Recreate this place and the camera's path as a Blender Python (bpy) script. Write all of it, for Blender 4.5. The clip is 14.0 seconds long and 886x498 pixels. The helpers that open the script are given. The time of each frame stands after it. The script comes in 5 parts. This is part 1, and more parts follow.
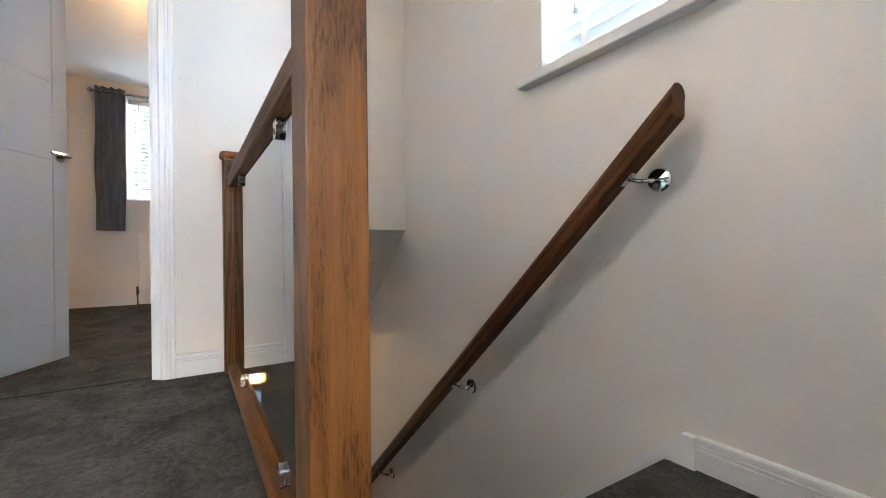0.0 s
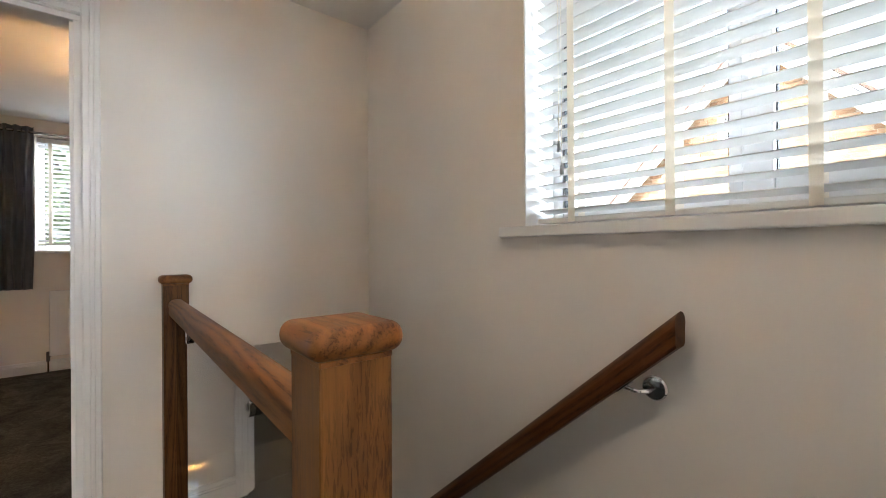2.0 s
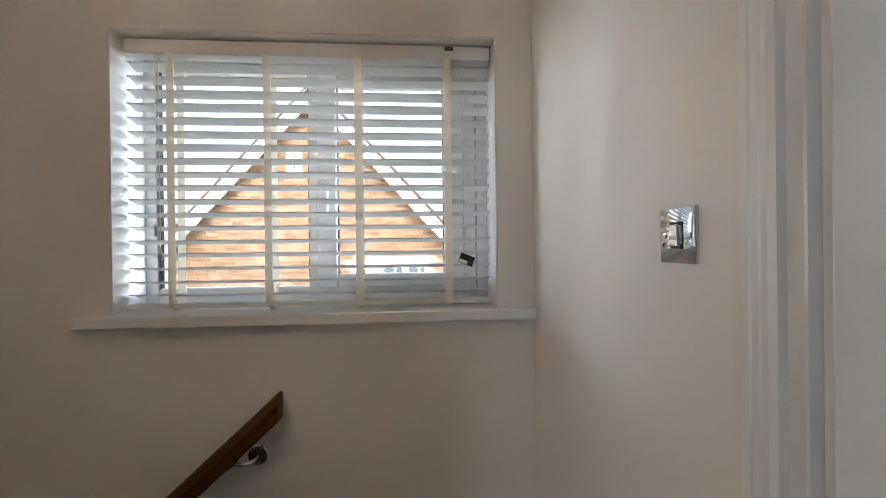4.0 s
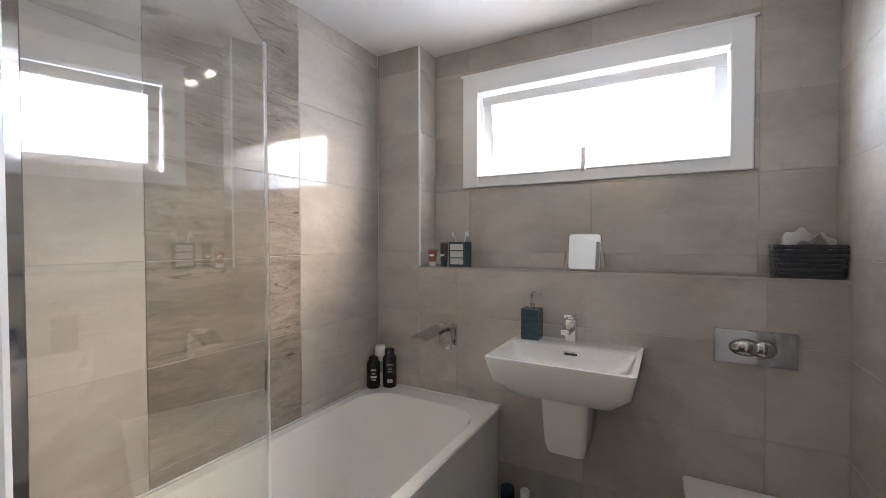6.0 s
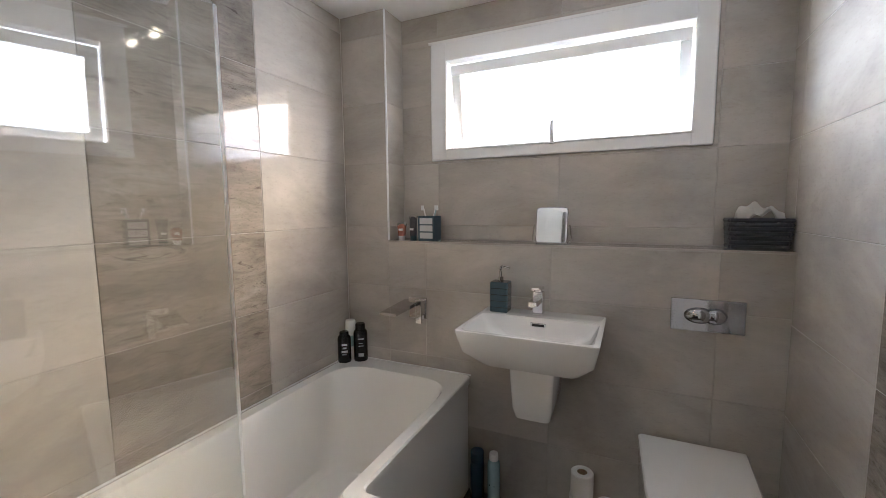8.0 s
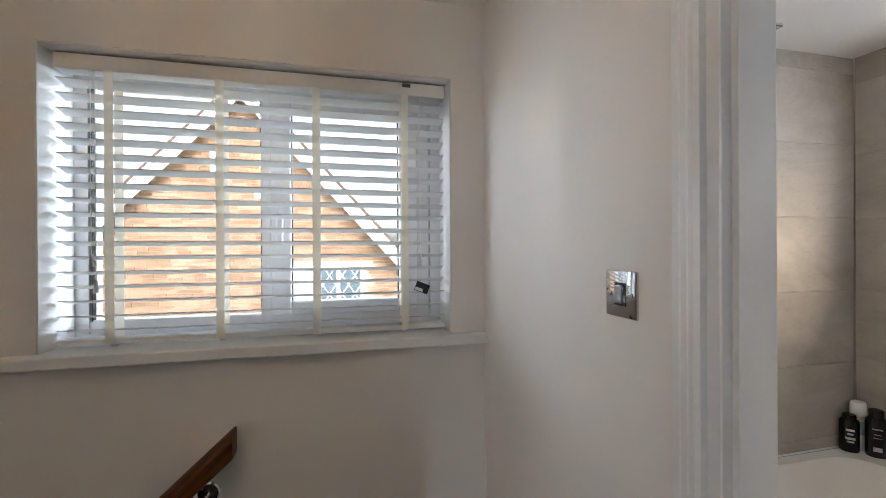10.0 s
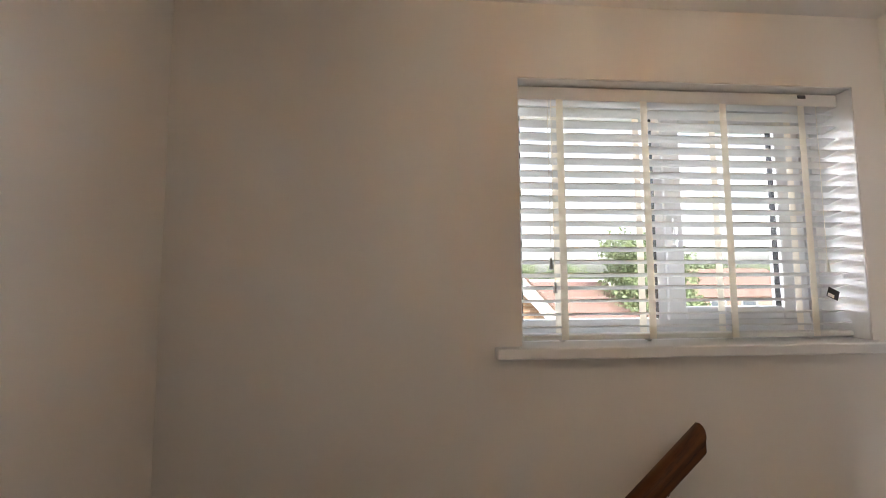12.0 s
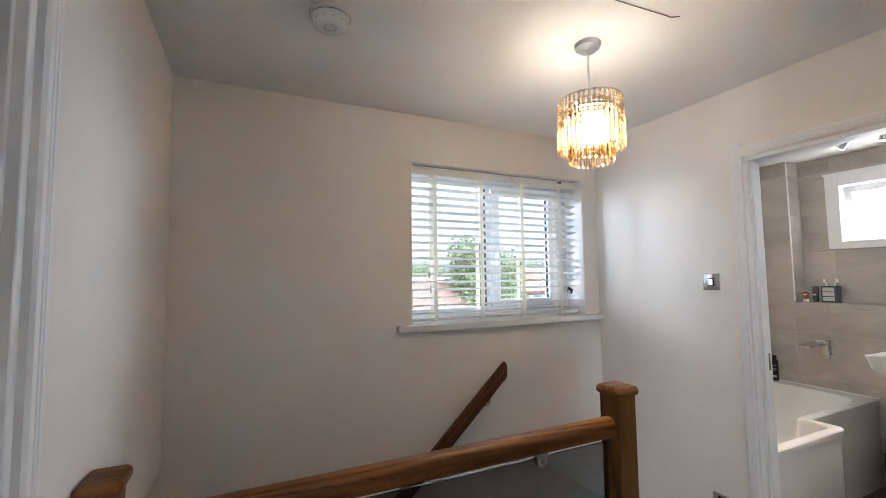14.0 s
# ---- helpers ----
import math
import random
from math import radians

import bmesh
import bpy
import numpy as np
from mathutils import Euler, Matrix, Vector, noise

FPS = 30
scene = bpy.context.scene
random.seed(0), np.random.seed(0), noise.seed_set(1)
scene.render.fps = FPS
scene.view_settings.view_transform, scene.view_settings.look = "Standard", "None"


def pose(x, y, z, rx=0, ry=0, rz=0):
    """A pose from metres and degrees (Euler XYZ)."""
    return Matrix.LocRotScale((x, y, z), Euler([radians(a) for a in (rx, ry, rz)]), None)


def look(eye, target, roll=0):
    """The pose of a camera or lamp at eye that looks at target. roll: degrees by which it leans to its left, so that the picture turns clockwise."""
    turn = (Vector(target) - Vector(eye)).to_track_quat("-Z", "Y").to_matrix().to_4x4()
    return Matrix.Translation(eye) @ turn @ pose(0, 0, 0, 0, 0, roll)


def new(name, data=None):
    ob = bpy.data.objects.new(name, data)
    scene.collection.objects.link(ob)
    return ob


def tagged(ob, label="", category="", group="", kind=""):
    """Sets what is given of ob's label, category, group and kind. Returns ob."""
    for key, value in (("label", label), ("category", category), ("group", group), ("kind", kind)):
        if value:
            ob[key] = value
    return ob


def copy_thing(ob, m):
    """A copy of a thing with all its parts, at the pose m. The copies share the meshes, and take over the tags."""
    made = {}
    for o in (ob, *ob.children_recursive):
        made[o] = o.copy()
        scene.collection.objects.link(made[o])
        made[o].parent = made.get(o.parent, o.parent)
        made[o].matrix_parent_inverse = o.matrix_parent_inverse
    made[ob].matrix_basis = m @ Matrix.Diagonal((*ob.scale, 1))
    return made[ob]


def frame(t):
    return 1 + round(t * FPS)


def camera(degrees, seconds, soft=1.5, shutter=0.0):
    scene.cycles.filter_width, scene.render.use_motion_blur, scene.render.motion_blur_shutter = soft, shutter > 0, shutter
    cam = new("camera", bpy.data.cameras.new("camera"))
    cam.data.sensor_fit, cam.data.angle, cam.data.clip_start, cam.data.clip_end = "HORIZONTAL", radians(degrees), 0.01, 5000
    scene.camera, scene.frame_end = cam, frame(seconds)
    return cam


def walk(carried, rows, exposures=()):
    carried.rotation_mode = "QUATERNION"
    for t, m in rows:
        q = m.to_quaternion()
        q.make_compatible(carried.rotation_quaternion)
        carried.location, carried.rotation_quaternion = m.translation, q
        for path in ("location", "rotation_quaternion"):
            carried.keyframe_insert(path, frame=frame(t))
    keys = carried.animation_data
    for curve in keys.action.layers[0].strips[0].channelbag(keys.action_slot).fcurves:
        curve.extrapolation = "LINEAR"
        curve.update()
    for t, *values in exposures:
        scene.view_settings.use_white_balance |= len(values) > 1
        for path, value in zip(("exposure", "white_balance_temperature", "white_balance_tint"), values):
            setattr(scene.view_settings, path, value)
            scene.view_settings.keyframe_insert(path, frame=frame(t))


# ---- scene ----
cam = camera(94.3, 14.0, soft=0.8)
PATH = [
    (0, (-0.259, -1.119, 0.576), (-1.961, -0.069, 0.574), -0.6),
    (0.5, (-0.282, -1.13, 0.684), (-1.97, -0.057, 0.681), -0.6),
    (1, (-0.309, -1.151, 0.801), (-1.976, -0.046, 0.796), -0.6),
    (1.5, (-0.363, -1.15, 0.964), (-1.994, 0.008, 0.963), -0.5),
    (2, (-0.411, -1.156, 1.142), (-1.962, 0.108, 1.144), -0.4),
    (2.2, (-0.435, -1.167, 1.205), (-1.929, 0.162, 1.204), -0.4),
    (4.3, (-0.394, -1.41, 1.426), (0.141, 0.516, 1.42), -0.7),
    (4.5, (-0.321, -1.431, 1.427), (0.466, 0.408, 1.417), -0.7),
    (5, (-0.176, -1.459, 1.418), (1.114, 0.069, 1.394), -0.5),
    (5.5, (-0.071, -1.485, 1.402), (1.515, -0.268, 1.379), -0.3),
    (6, (-0.007, -1.435, 1.386), (1.742, -0.466, 1.342), -0.1),
    (6.5, (0.02, -1.407, 1.37), (1.836, -0.574, 1.273), -0.2),
    (7, (0.037, -1.407, 1.358), (1.877, -0.641, 1.183), -0.1),
    (7.2, (0.042, -1.413, 1.359), (1.882, -0.656, 1.154), -0.1),
    (9.3, (-0.26, -1.433, 1.519), (1.076, 0.055, 1.479), -0.1),
    (9.5, (-0.322, -1.43, 1.519), (0.787, 0.235, 1.498), -0.1),
    (10, (-0.499, -1.429, 1.524), (-0.031, 0.516, 1.52), -0.3),
    (10.5, (-0.748, -1.422, 1.48), (-0.742, 0.577, 1.556), -0.1),
    (11, (-1.063, -1.394, 1.466), (-1.207, 0.598, 1.567), 0.1),
    (11.5, (-1.358, -1.364, 1.452), (-1.435, 0.632, 1.558), -0.0),
    (12, (-1.72, -1.338, 1.435), (-1.575, 0.65, 1.59), -0.3),
    (12.5, (-1.968, -1.461, 1.448), (-1.572, 0.493, 1.606), -0.5),
    (13, (-2.032, -1.695, 1.496), (-1.415, 0.203, 1.63), -0.5),
    (13.5, (-2.063, -1.879, 1.481), (-1.282, -0.043, 1.615), -0.6),
    (14, (-2.156, -2.131, 1.478), (-1.322, -0.319, 1.616), -0.7),
]
walk(cam, [(t, look(eye, target, roll)) for t, eye, target, roll in PATH],
     exposures=[(0, 3.0, 5300, 7), (1, 2.85, 5150, 6), (1.5, 2.5, 5200, 6), (2.2, 2.05, 6200, 10), (4.3, 1.1, 6000, 10), (5, 1.15, 5750, 10), (6, 1.42, 5600, 11), (7.2, 1.48, 5550, 11), (9.3, 1.15, 5900, 11), (10.5, 1.25, 5900, 9), (11, 1.3, 5900, 9), (12, 1.55, 6500, 14), (12.5, 1.68, 6150, 12), (13, 1.7, 5500, 9), (14, 1.82, 5650, 9)])

# ---- world, sun, large lights ----
world = bpy.data.worlds.new("sky")
scene.world = world
world.use_nodes = True
wn = world.node_tree
sky = wn.nodes.new("ShaderNodeTexSky")
sky.sky_type, sky.sun_disc = "NISHITA", False
sky.sun_elevation, sky.sun_rotation = radians(39.4), radians(170.5)
sky.dust_density = 4.0
haze = wn.nodes.new("ShaderNodeHueSaturation")
haze.inputs["Saturation"].default_value, haze.inputs["Value"].default_value = 0.45, 1.45
wn.links.new(sky.outputs[0], haze.inputs["Color"])
wn.links.new(haze.outputs[0], wn.nodes["Background"].inputs[0])
wn.nodes["Background"].inputs[1].default_value = 0.15


def lamp(name, kind, energy, colour, m, **more):
    data = bpy.data.lights.new(name, kind)
    data.energy, data.color = energy, colour
    if kind == "SUN":
        data.angle = more["angle"]
    elif kind == "AREA":
        data.shape, data.size, data.size_y = "RECTANGLE", more["size"], more["size_y"]
    else:
        data.shadow_soft_size = more["size"]
        if kind == "SPOT":
            data.spot_size, data.spot_blend = more["cone"], 0.6
    ob = new(name, data)
    ob.matrix_world = m
    return ob


lamp("sun", "SUN", 0.9, (1.0, 0.93, 0.82), look((2, -12, 10), (0, 0, 0)), angle=radians(4))
# area lamps standing in for the sky's light, set outside the windows
lamp("sky_landing_window", "AREA", 20, (0.80, 0.90, 1.0), look((-0.74, 3.2, 5.6), (-0.74, 0.0, 1.7)), size=6.0, size_y=3.0)
# Two side lamps added out of view to brighten the landing's side walls.
lamp("sky_landing_window_east", "AREA", 360, (0.90, 0.95, 1.0), look((6.2, 3.1, 2.45), (-0.74, 0.0, 1.65)), size=4.0, size_y=2.2)
lamp("sky_landing_window_west", "AREA", 300, (0.92, 0.95, 1.0), look((-6.9, 3.2, 2.7), (-0.74, 0.0, 1.7)), size=3.0, size_y=1.8)
# Warm lamp added outside to put a glow on the north bathroom tiles.
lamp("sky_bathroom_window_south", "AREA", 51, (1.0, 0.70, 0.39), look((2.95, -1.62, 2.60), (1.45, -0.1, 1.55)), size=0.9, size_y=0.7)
lamp("sky_bathroom_window", "AREA", 12, (0.97, 0.98, 1.0), look((2.30, -1.086, 1.95), (0.0, -1.086, 1.55)), size=1.24, size_y=0.56)
# Lamp added behind an unseen doorway to brighten the landing's east wall.
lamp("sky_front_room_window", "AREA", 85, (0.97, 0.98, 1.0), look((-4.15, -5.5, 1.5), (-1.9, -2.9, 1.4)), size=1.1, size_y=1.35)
lamp("sky_bedroom_window", "AREA", 190, (0.9, 0.95, 1.0), look((-8.6, -1.1, 4.4), (-5.8, -1.1, 1.7)), size=4.0, size_y=2.6)


# ---- materials ----
class Graph:
    def __init__(self, name):
        self.mat = bpy.data.materials.new(name)
        self.mat.use_nodes = True
        self.tree = self.mat.node_tree
        self.bsdf = self.tree.nodes["Principled BSDF"]

    def node(self, kind, **values):
        n = self.tree.nodes.new(kind)
        for key, value in values.items():
            n.inputs[key.replace("_", " ")].default_value = value
        return n

    def link(self, a, b):
        self.tree.links.new(a, b)

    def set(self, **values):
        for key, value in values.items():
            self.bsdf.inputs[key.replace("_", " ")].default_value = value
        return self

    def coords(self, scale=(1, 1, 1), space="Object", spread=0.0):
        tex = self.node("ShaderNodeTexCoord")
        mapping = self.node("ShaderNodeMapping", Scale=scale)
        self.link(tex.outputs[space], mapping.inputs[0])
        if spread:
            info = self.node("ShaderNodeObjectInfo")
            mul = self.node("ShaderNodeVectorMath")
            mul.operation = "MULTIPLY"
            mul.inputs[1].default_value = (spread, spread * 0.7, spread * 1.3)
            self.link(info.outputs["Random"], mul.inputs[0])
            self.link(mul.outputs[0], mapping.inputs["Location"])
        return mapping.outputs[0]

    def noise(self, vec, scale, detail=4, rough=0.55, warp=0.0):
        n = self.node("ShaderNodeTexNoise", Scale=scale, Detail=detail, Roughness=rough, Distortion=warp)
        self.link(vec, n.inputs["Vector"])
        return n.outputs["Fac"]

    def ramp(self, fac, stops):
        n = self.node("ShaderNodeValToRGB")
        el = n.color_ramp.elements
        while len(el) < len(stops):
            el.new(0.5)
        for e, (at, col) in zip(el, stops):
            e.position, e.color = at, (*col, 1)
        self.link(fac, n.inputs[0])
        return n.outputs[0]

    def mix(self, fac, a, b, mode="MIX"):
        n = self.node("ShaderNodeMix")
        n.data_type, n.blend_type = "RGBA", mode
        for sock, value in ((n.inputs[0], fac), (n.inputs[6], a), (n.inputs[7], b)):
            if isinstance(value, (int, float)):
                sock.default_value = value
            elif isinstance(value, tuple):
                sock.default_value = (*value, 1)
            else:
                self.link(value, sock)
        return n.outputs[2]

    def colour(self, out):
        self.link(out, self.bsdf.inputs["Base Color"])

    def bump(self, height, strength, distance=0.002):
        n = self.node("ShaderNodeBump", Strength=strength, Distance=distance)
        self.link(height, n.inputs["Height"])
        self.link(n.outputs[0], self.bsdf.inputs["Normal"])

    def rough(self, fac, low, high):
        n = self.node("ShaderNodeMapRange")
        n.inputs["To Min"].default_value, n.inputs["To Max"].default_value = low, high
        self.link(fac, n.inputs["Value"])
        self.link(n.outputs[0], self.bsdf.inputs["Roughness"])


def paint(name, colour, rough=0.55, grain=140, relief=0.08, mottle=0.04):
    g = Graph(name)
    v = g.coords()
    big = g.noise(v, 1.3, 3)
    dark = tuple(c * (1 - mottle) for c in colour)
    g.colour(g.ramp(big, [(0.35, dark), (0.65, colour)]))
    fine = g.noise(v, grain, 3)
    g.bump(fine, relief, 0.001)
    g.rough(big, rough - 0.05, rough + 0.06)
    return g.mat


def plain(name, colour, rough=0.4, metal=0.0, **more):
    g = Graph(name)
    g.set(Base_Color=(*colour, 1), Metallic=metal, **more)
    v = g.coords()
    n = g.noise(v, 60, 3)
    g.rough(n, max(rough - 0.04, 0.0), rough + 0.04)
    return g.mat


def oak(name, along, tone_down=(0.84, 0.83, 0.71)):
    """Oiled oak; along: how the texture is squeezed on each axis, small along the grain."""
    g = Graph(name)
    v = g.coords(along, spread=7.0)
    field = g.noise(v, 6.0, 2, 0.4, 0.7)
    times = g.node("ShaderNodeMath")
    times.operation = "MULTIPLY"
    times.inputs[1].default_value = 75.0
    g.link(field, times.inputs[0])
    wave = g.node("ShaderNodeMath")
    wave.operation = "SINE"
    g.link(times.outputs[0], wave.inputs[0])
    half = g.node("ShaderNodeMapRange")
    half.inputs["From Min"].default_value = -1.0
    g.link(wave.outputs[0], half.inputs["Value"])
    rings = half.outputs[0]
    tone = g.noise(v, 2.2, 3, 0.5)
    fibre = g.noise(v, 120.0, 4, 0.65, 0.4)
    pores = g.noise(g.coords(tuple(min(c * 1.8, 1) for c in along), spread=5.0), 260.0, 3, 0.6, 0.5)
    base = g.ramp(rings, [(0.0, (0.190, 0.086, 0.0255)), (0.55, (0.170, 0.075, 0.0215)), (0.82, (0.142, 0.061, 0.0170)), (1.0, (0.120, 0.050, 0.0138))])
    col = g.mix(0.7, base, g.ramp(tone, [(0.35, (0.78, 0.75, 0.72)), (0.65, (1.15, 1.13, 1.1))]), "MULTIPLY")
    col = g.mix(0.55, col, g.ramp(fibre, [(0.36, (0.66, 0.62, 0.58)), (0.6, (1.12, 1.1, 1.08))]), "MULTIPLY")
    flecks = g.mix(rings, (1.0, 1.0, 1.0), g.ramp(pores, [(0.40, (0.40, 0.35, 0.30)), (0.49, (1, 1, 1))]))
    g.colour(g.mix(1.0, g.mix(0.85, col, flecks, "MULTIPLY"), tone_down, "MULTIPLY"))
    g.rough(fibre, 0.36, 0.52)
    g.set(Specular_IOR_Level=0.28)
    g.bump(fibre, 0.15, 0.0006)
    return g.mat


def stone_tile(name, pale, mid, deep, veins=0.35, speckle=0.3, band=3.4):
    """Glazed stone-look tile: soft clouds, drawn-out horizontal veins and fine specks."""
    g = Graph(name)
    v = g.coords((1.0, 1, band), spread=23.0)
    cloud = g.noise(v, 1.5, 6, 0.62, 0.7)
    layers = g.noise(g.coords((0.7, 1, band * 1.5), spread=17.0), 5.5, 12, 0.78, 1.6)
    vein = g.noise(g.coords((0.9, 1, band * 1.7), spread=31.0), 4.0, 9, 0.74, 1.2)
    speck = g.noise(g.coords((1, 1, 2.4), spread=23.0), 55, 4, 0.65)
    base = g.ramp(cloud, [(0.3, deep), (0.5, mid), (0.7, pale)])
    strata = g.ramp(layers, [(0.33, (0.62, 0.60, 0.58)), (0.5, (0.96, 0.96, 0.95)), (0.66, (1.2, 1.19, 1.17))])
    col = g.mix(min(1.0, veins * 1.25), base, strata, "MULTIPLY")
    lines = g.ramp(vein, [(0.35, (0.40, 0.37, 0.35)), (0.405, (0.97, 0.97, 0.96)), (0.62, (1, 1, 1)), (0.70, (1.12, 1.11, 1.09))])
    col = g.mix(veins, col, lines, "MULTIPLY")
    dots = g.ramp(speck, [(0.32, (0.62, 0.60, 0.57)), (0.43, (1, 1, 1)), (0.62, (1, 1, 1)), (0.70, (1.18, 1.17, 1.15))])
    g.colour(g.mix(speckle, col, dots, "MULTIPLY"))
    g.rough(cloud, 0.04, 0.09)
    g.bump(layers, 0.05, 0.0008)
    return g.mat


def carpet_mat(name, a, b):
    g = Graph(name)
    v = g.coords()
    pile = g.noise(v, 330, 3, 0.7)
    tuft = g.noise(v, 60, 5, 0.78, 0.8)
    tread = g.noise(v, 5.0, 6, 0.68, 0.8)
    patch = g.noise(v, 1.7, 3, 0.55, 0.4)
    base = g.ramp(pile, [(0.3, a), (0.7, b)])
    shade = g.ramp(tuft, [(0.38, (0.52, 0.52, 0.52)), (0.60, (1.4, 1.4, 1.38))])
    worn = g.ramp(tread, [(0.38, (0.62, 0.62, 0.62)), (0.50, (0.95, 0.95, 0.95)), (0.64, (1.32, 1.31, 1.28))])
    wide = g.ramp(patch, [(0.35, (0.82, 0.82, 0.82)), (0.65, (1.16, 1.15, 1.13))])
    col = g.mix(1.0, g.mix(0.8, base, shade, "MULTIPLY"), worn, "MULTIPLY")
    g.colour(g.mix(1.0, col, wide, "MULTIPLY"))
    g.set(Roughness=1.0, Specular_IOR_Level=0.1)
    g.bump(g.mix(0.6, pile, tuft), 1.0, 0.008)
    return g.mat


def clear_glass(name, tint=(0.97, 0.99, 0.98), rough=0.0):
    g = Graph(name)
    g.set(Base_Color=(*tint, 1), Roughness=rough, Transmission_Weight=1.0, IOR=1.5)
    return g.mat


def glow(name, colour, strength):
    g = Graph(name)
    g.set(Base_Color=(*colour, 1), Emission_Color=(*colour, 1), Emission_Strength=strength)
    return g.mat


def brick_mat(name, low, mid, high):
    g = Graph(name)
    info = g.node("ShaderNodeNewGeometry")
    v = g.coords()
    n = g.noise(v, 18, 4, 0.6)
    base = g.ramp(info.outputs["Random Per Island"], [(0.0, low), (0.5, mid), (1.0, high)])
    wear = g.ramp(n, [(0.3, (0.75, 0.72, 0.7)), (0.7, (1.15, 1.15, 1.12))])
    g.colour(g.mix(0.8, base, wear, "MULTIPLY"))
    g.set(Roughness=0.9)
    g.bump(n, 0.5, 0.004)
    return g.mat


def leaf_mat(name, a, b):
    g = Graph(name)
    info = g.node("ShaderNodeNewGeometry")
    g.colour(g.ramp(info.outputs["Random Per Island"], [(0.0, a), (1.0, b)]))
    g.set(Roughness=0.7)
    return g.mat


def plank_mat(name):
    g = Graph(name)
    v = g.coords((1.2, 9, 1), spread=9.0)
    n = g.noise(v, 5, 5, 0.65, 0.6)
    g.colour(g.ramp(n, [(0.3, (0.045, 0.038, 0.033)), (0.55, (0.1, 0.085, 0.072)), (0.75, (0.16, 0.14, 0.12))]))
    g.rough(n, 0.28, 0.45)
    g.bump(n, 0.2, 0.001)
    return g.mat


def fabric(name, a, b, scale=300):
    g = Graph(name)
    v = g.coords()
    n = g.noise(v, scale, 3, 0.6)
    m = g.noise(v, 9, 3, 0.6)
    g.colour(g.mix(0.5, g.ramp(n, [(0.3, a), (0.7, b)]), g.ramp(m, [(0.3, a), (0.7, b)])))
    g.set(Roughness=0.95, Sheen_Weight=0.2)
    g.bump(n, 0.5, 0.001)
    return g.mat


WALL = paint("wall_paint", (0.81, 0.772, 0.718), 0.5, 140, 0.12, 0.06)
WHITEWALL = paint("ceiling_paint", (0.80, 0.79, 0.775), 0.75, 60, 0.05)
TRIM = paint("gloss_white_trim", (0.80, 0.80, 0.79), 0.30, 40, 0.0, 0.02)
DOORPAINT = paint("satin_grey_white_door", (0.45, 0.475, 0.50), 0.35, 90, 0.05, 0.02)
UPVC = paint("white_plastic_frame", (0.82, 0.83, 0.84), 0.25, 30, 0.02, 0.01)
SLATMAT = paint("white_slat", (0.76, 0.76, 0.745), 0.42, 30, 0.02, 0.01)
def see_through(name, colour, share):
    """Thin white stuff that lets part of the light behind it through."""
    g = Graph(name)
    v = g.coords()
    n = g.noise(v, 400, 2)
    col = g.ramp(n, [(0.3, tuple(c * 0.93 for c in colour)), (0.7, colour)])
    g.colour(col)
    g.set(Roughness=0.5)
    t = g.node("ShaderNodeBsdfTranslucent")
    g.link(col, t.inputs["Color"])
    m = g.node("ShaderNodeMixShader", Fac=share)
    g.link(g.bsdf.outputs[0], m.inputs[1])
    g.link(t.outputs[0], m.inputs[2])
    g.link(m.outputs[0], g.tree.nodes["Material Output"].inputs["Surface"])
    return g.mat


TAPE = see_through("cream_ladder_tape", (0.92, 0.88, 0.80), 0.65)
OAK_V = oak("oak_upright", (1, 1, 0.07))
OAK_X = oak("oak_along", (0.07, 1, 1), (1.10, 1.01, 0.86))
OAK_RAIL = oak("dark_oiled_oak", (0.07, 1, 1), (0.68, 0.54, 0.47))
CARPET = carpet_mat("dark_grey_carpet", (0.028, 0.0266, 0.0244), (0.108, 0.102, 0.093))
TILE = stone_tile("grey_stone_tile", (0.56, 0.52, 0.47), (0.465, 0.43, 0.388), (0.365, 0.337, 0.302), 0.11, 0.22, 1.8)
DARKTILE = stone_tile("dark_stone_tile", (0.40, 0.360, 0.315), (0.285, 0.252, 0.218), (0.178, 0.154, 0.132), 0.95, 0.75, 2.4)
GROUT = paint("pale_grout", (0.43, 0.405, 0.37), 0.9, 300, 0.3)
PLANK = plank_mat("dark_floor_plank")
CERAMIC = plain("white_ceramic", (0.82, 0.81, 0.79), 0.07, Coat_Weight=0.4)
ACRYLIC = plain("white_acrylic", (0.83, 0.82, 0.79), 0.12)
CHROME = plain("chrome", (0.64, 0.64, 0.65), 0.06, 1.0)
# Chrome with the flush plate's dark reflection put into its colour.
CHROME_DARKENED = plain("chrome_darkened", (0.42, 0.42, 0.43), 0.05, 1.0)
STEEL = plain("brushed_steel", (0.52, 0.51, 0.50), 0.26, 1.0)
BLACK = plain("black_plastic", (0.012, 0.012, 0.014), 0.25)
BARE_CABLE = plain("brown_cable", (0.16, 0.125, 0.10), 0.5)
DARKMETAL = plain("dark_metal", (0.10, 0.10, 0.11), 0.35, 0.8)
GLASS = clear_glass("clear_glass")
SCREENGLASS = clear_glass("shower_glass", (0.96, 0.985, 0.975))
SMOKED = clear_glass("grey_tinted_glass", (0.28, 0.305, 0.31))
FROST = clear_glass("obscured_glass", (0.97, 0.98, 1.0), 0.45)


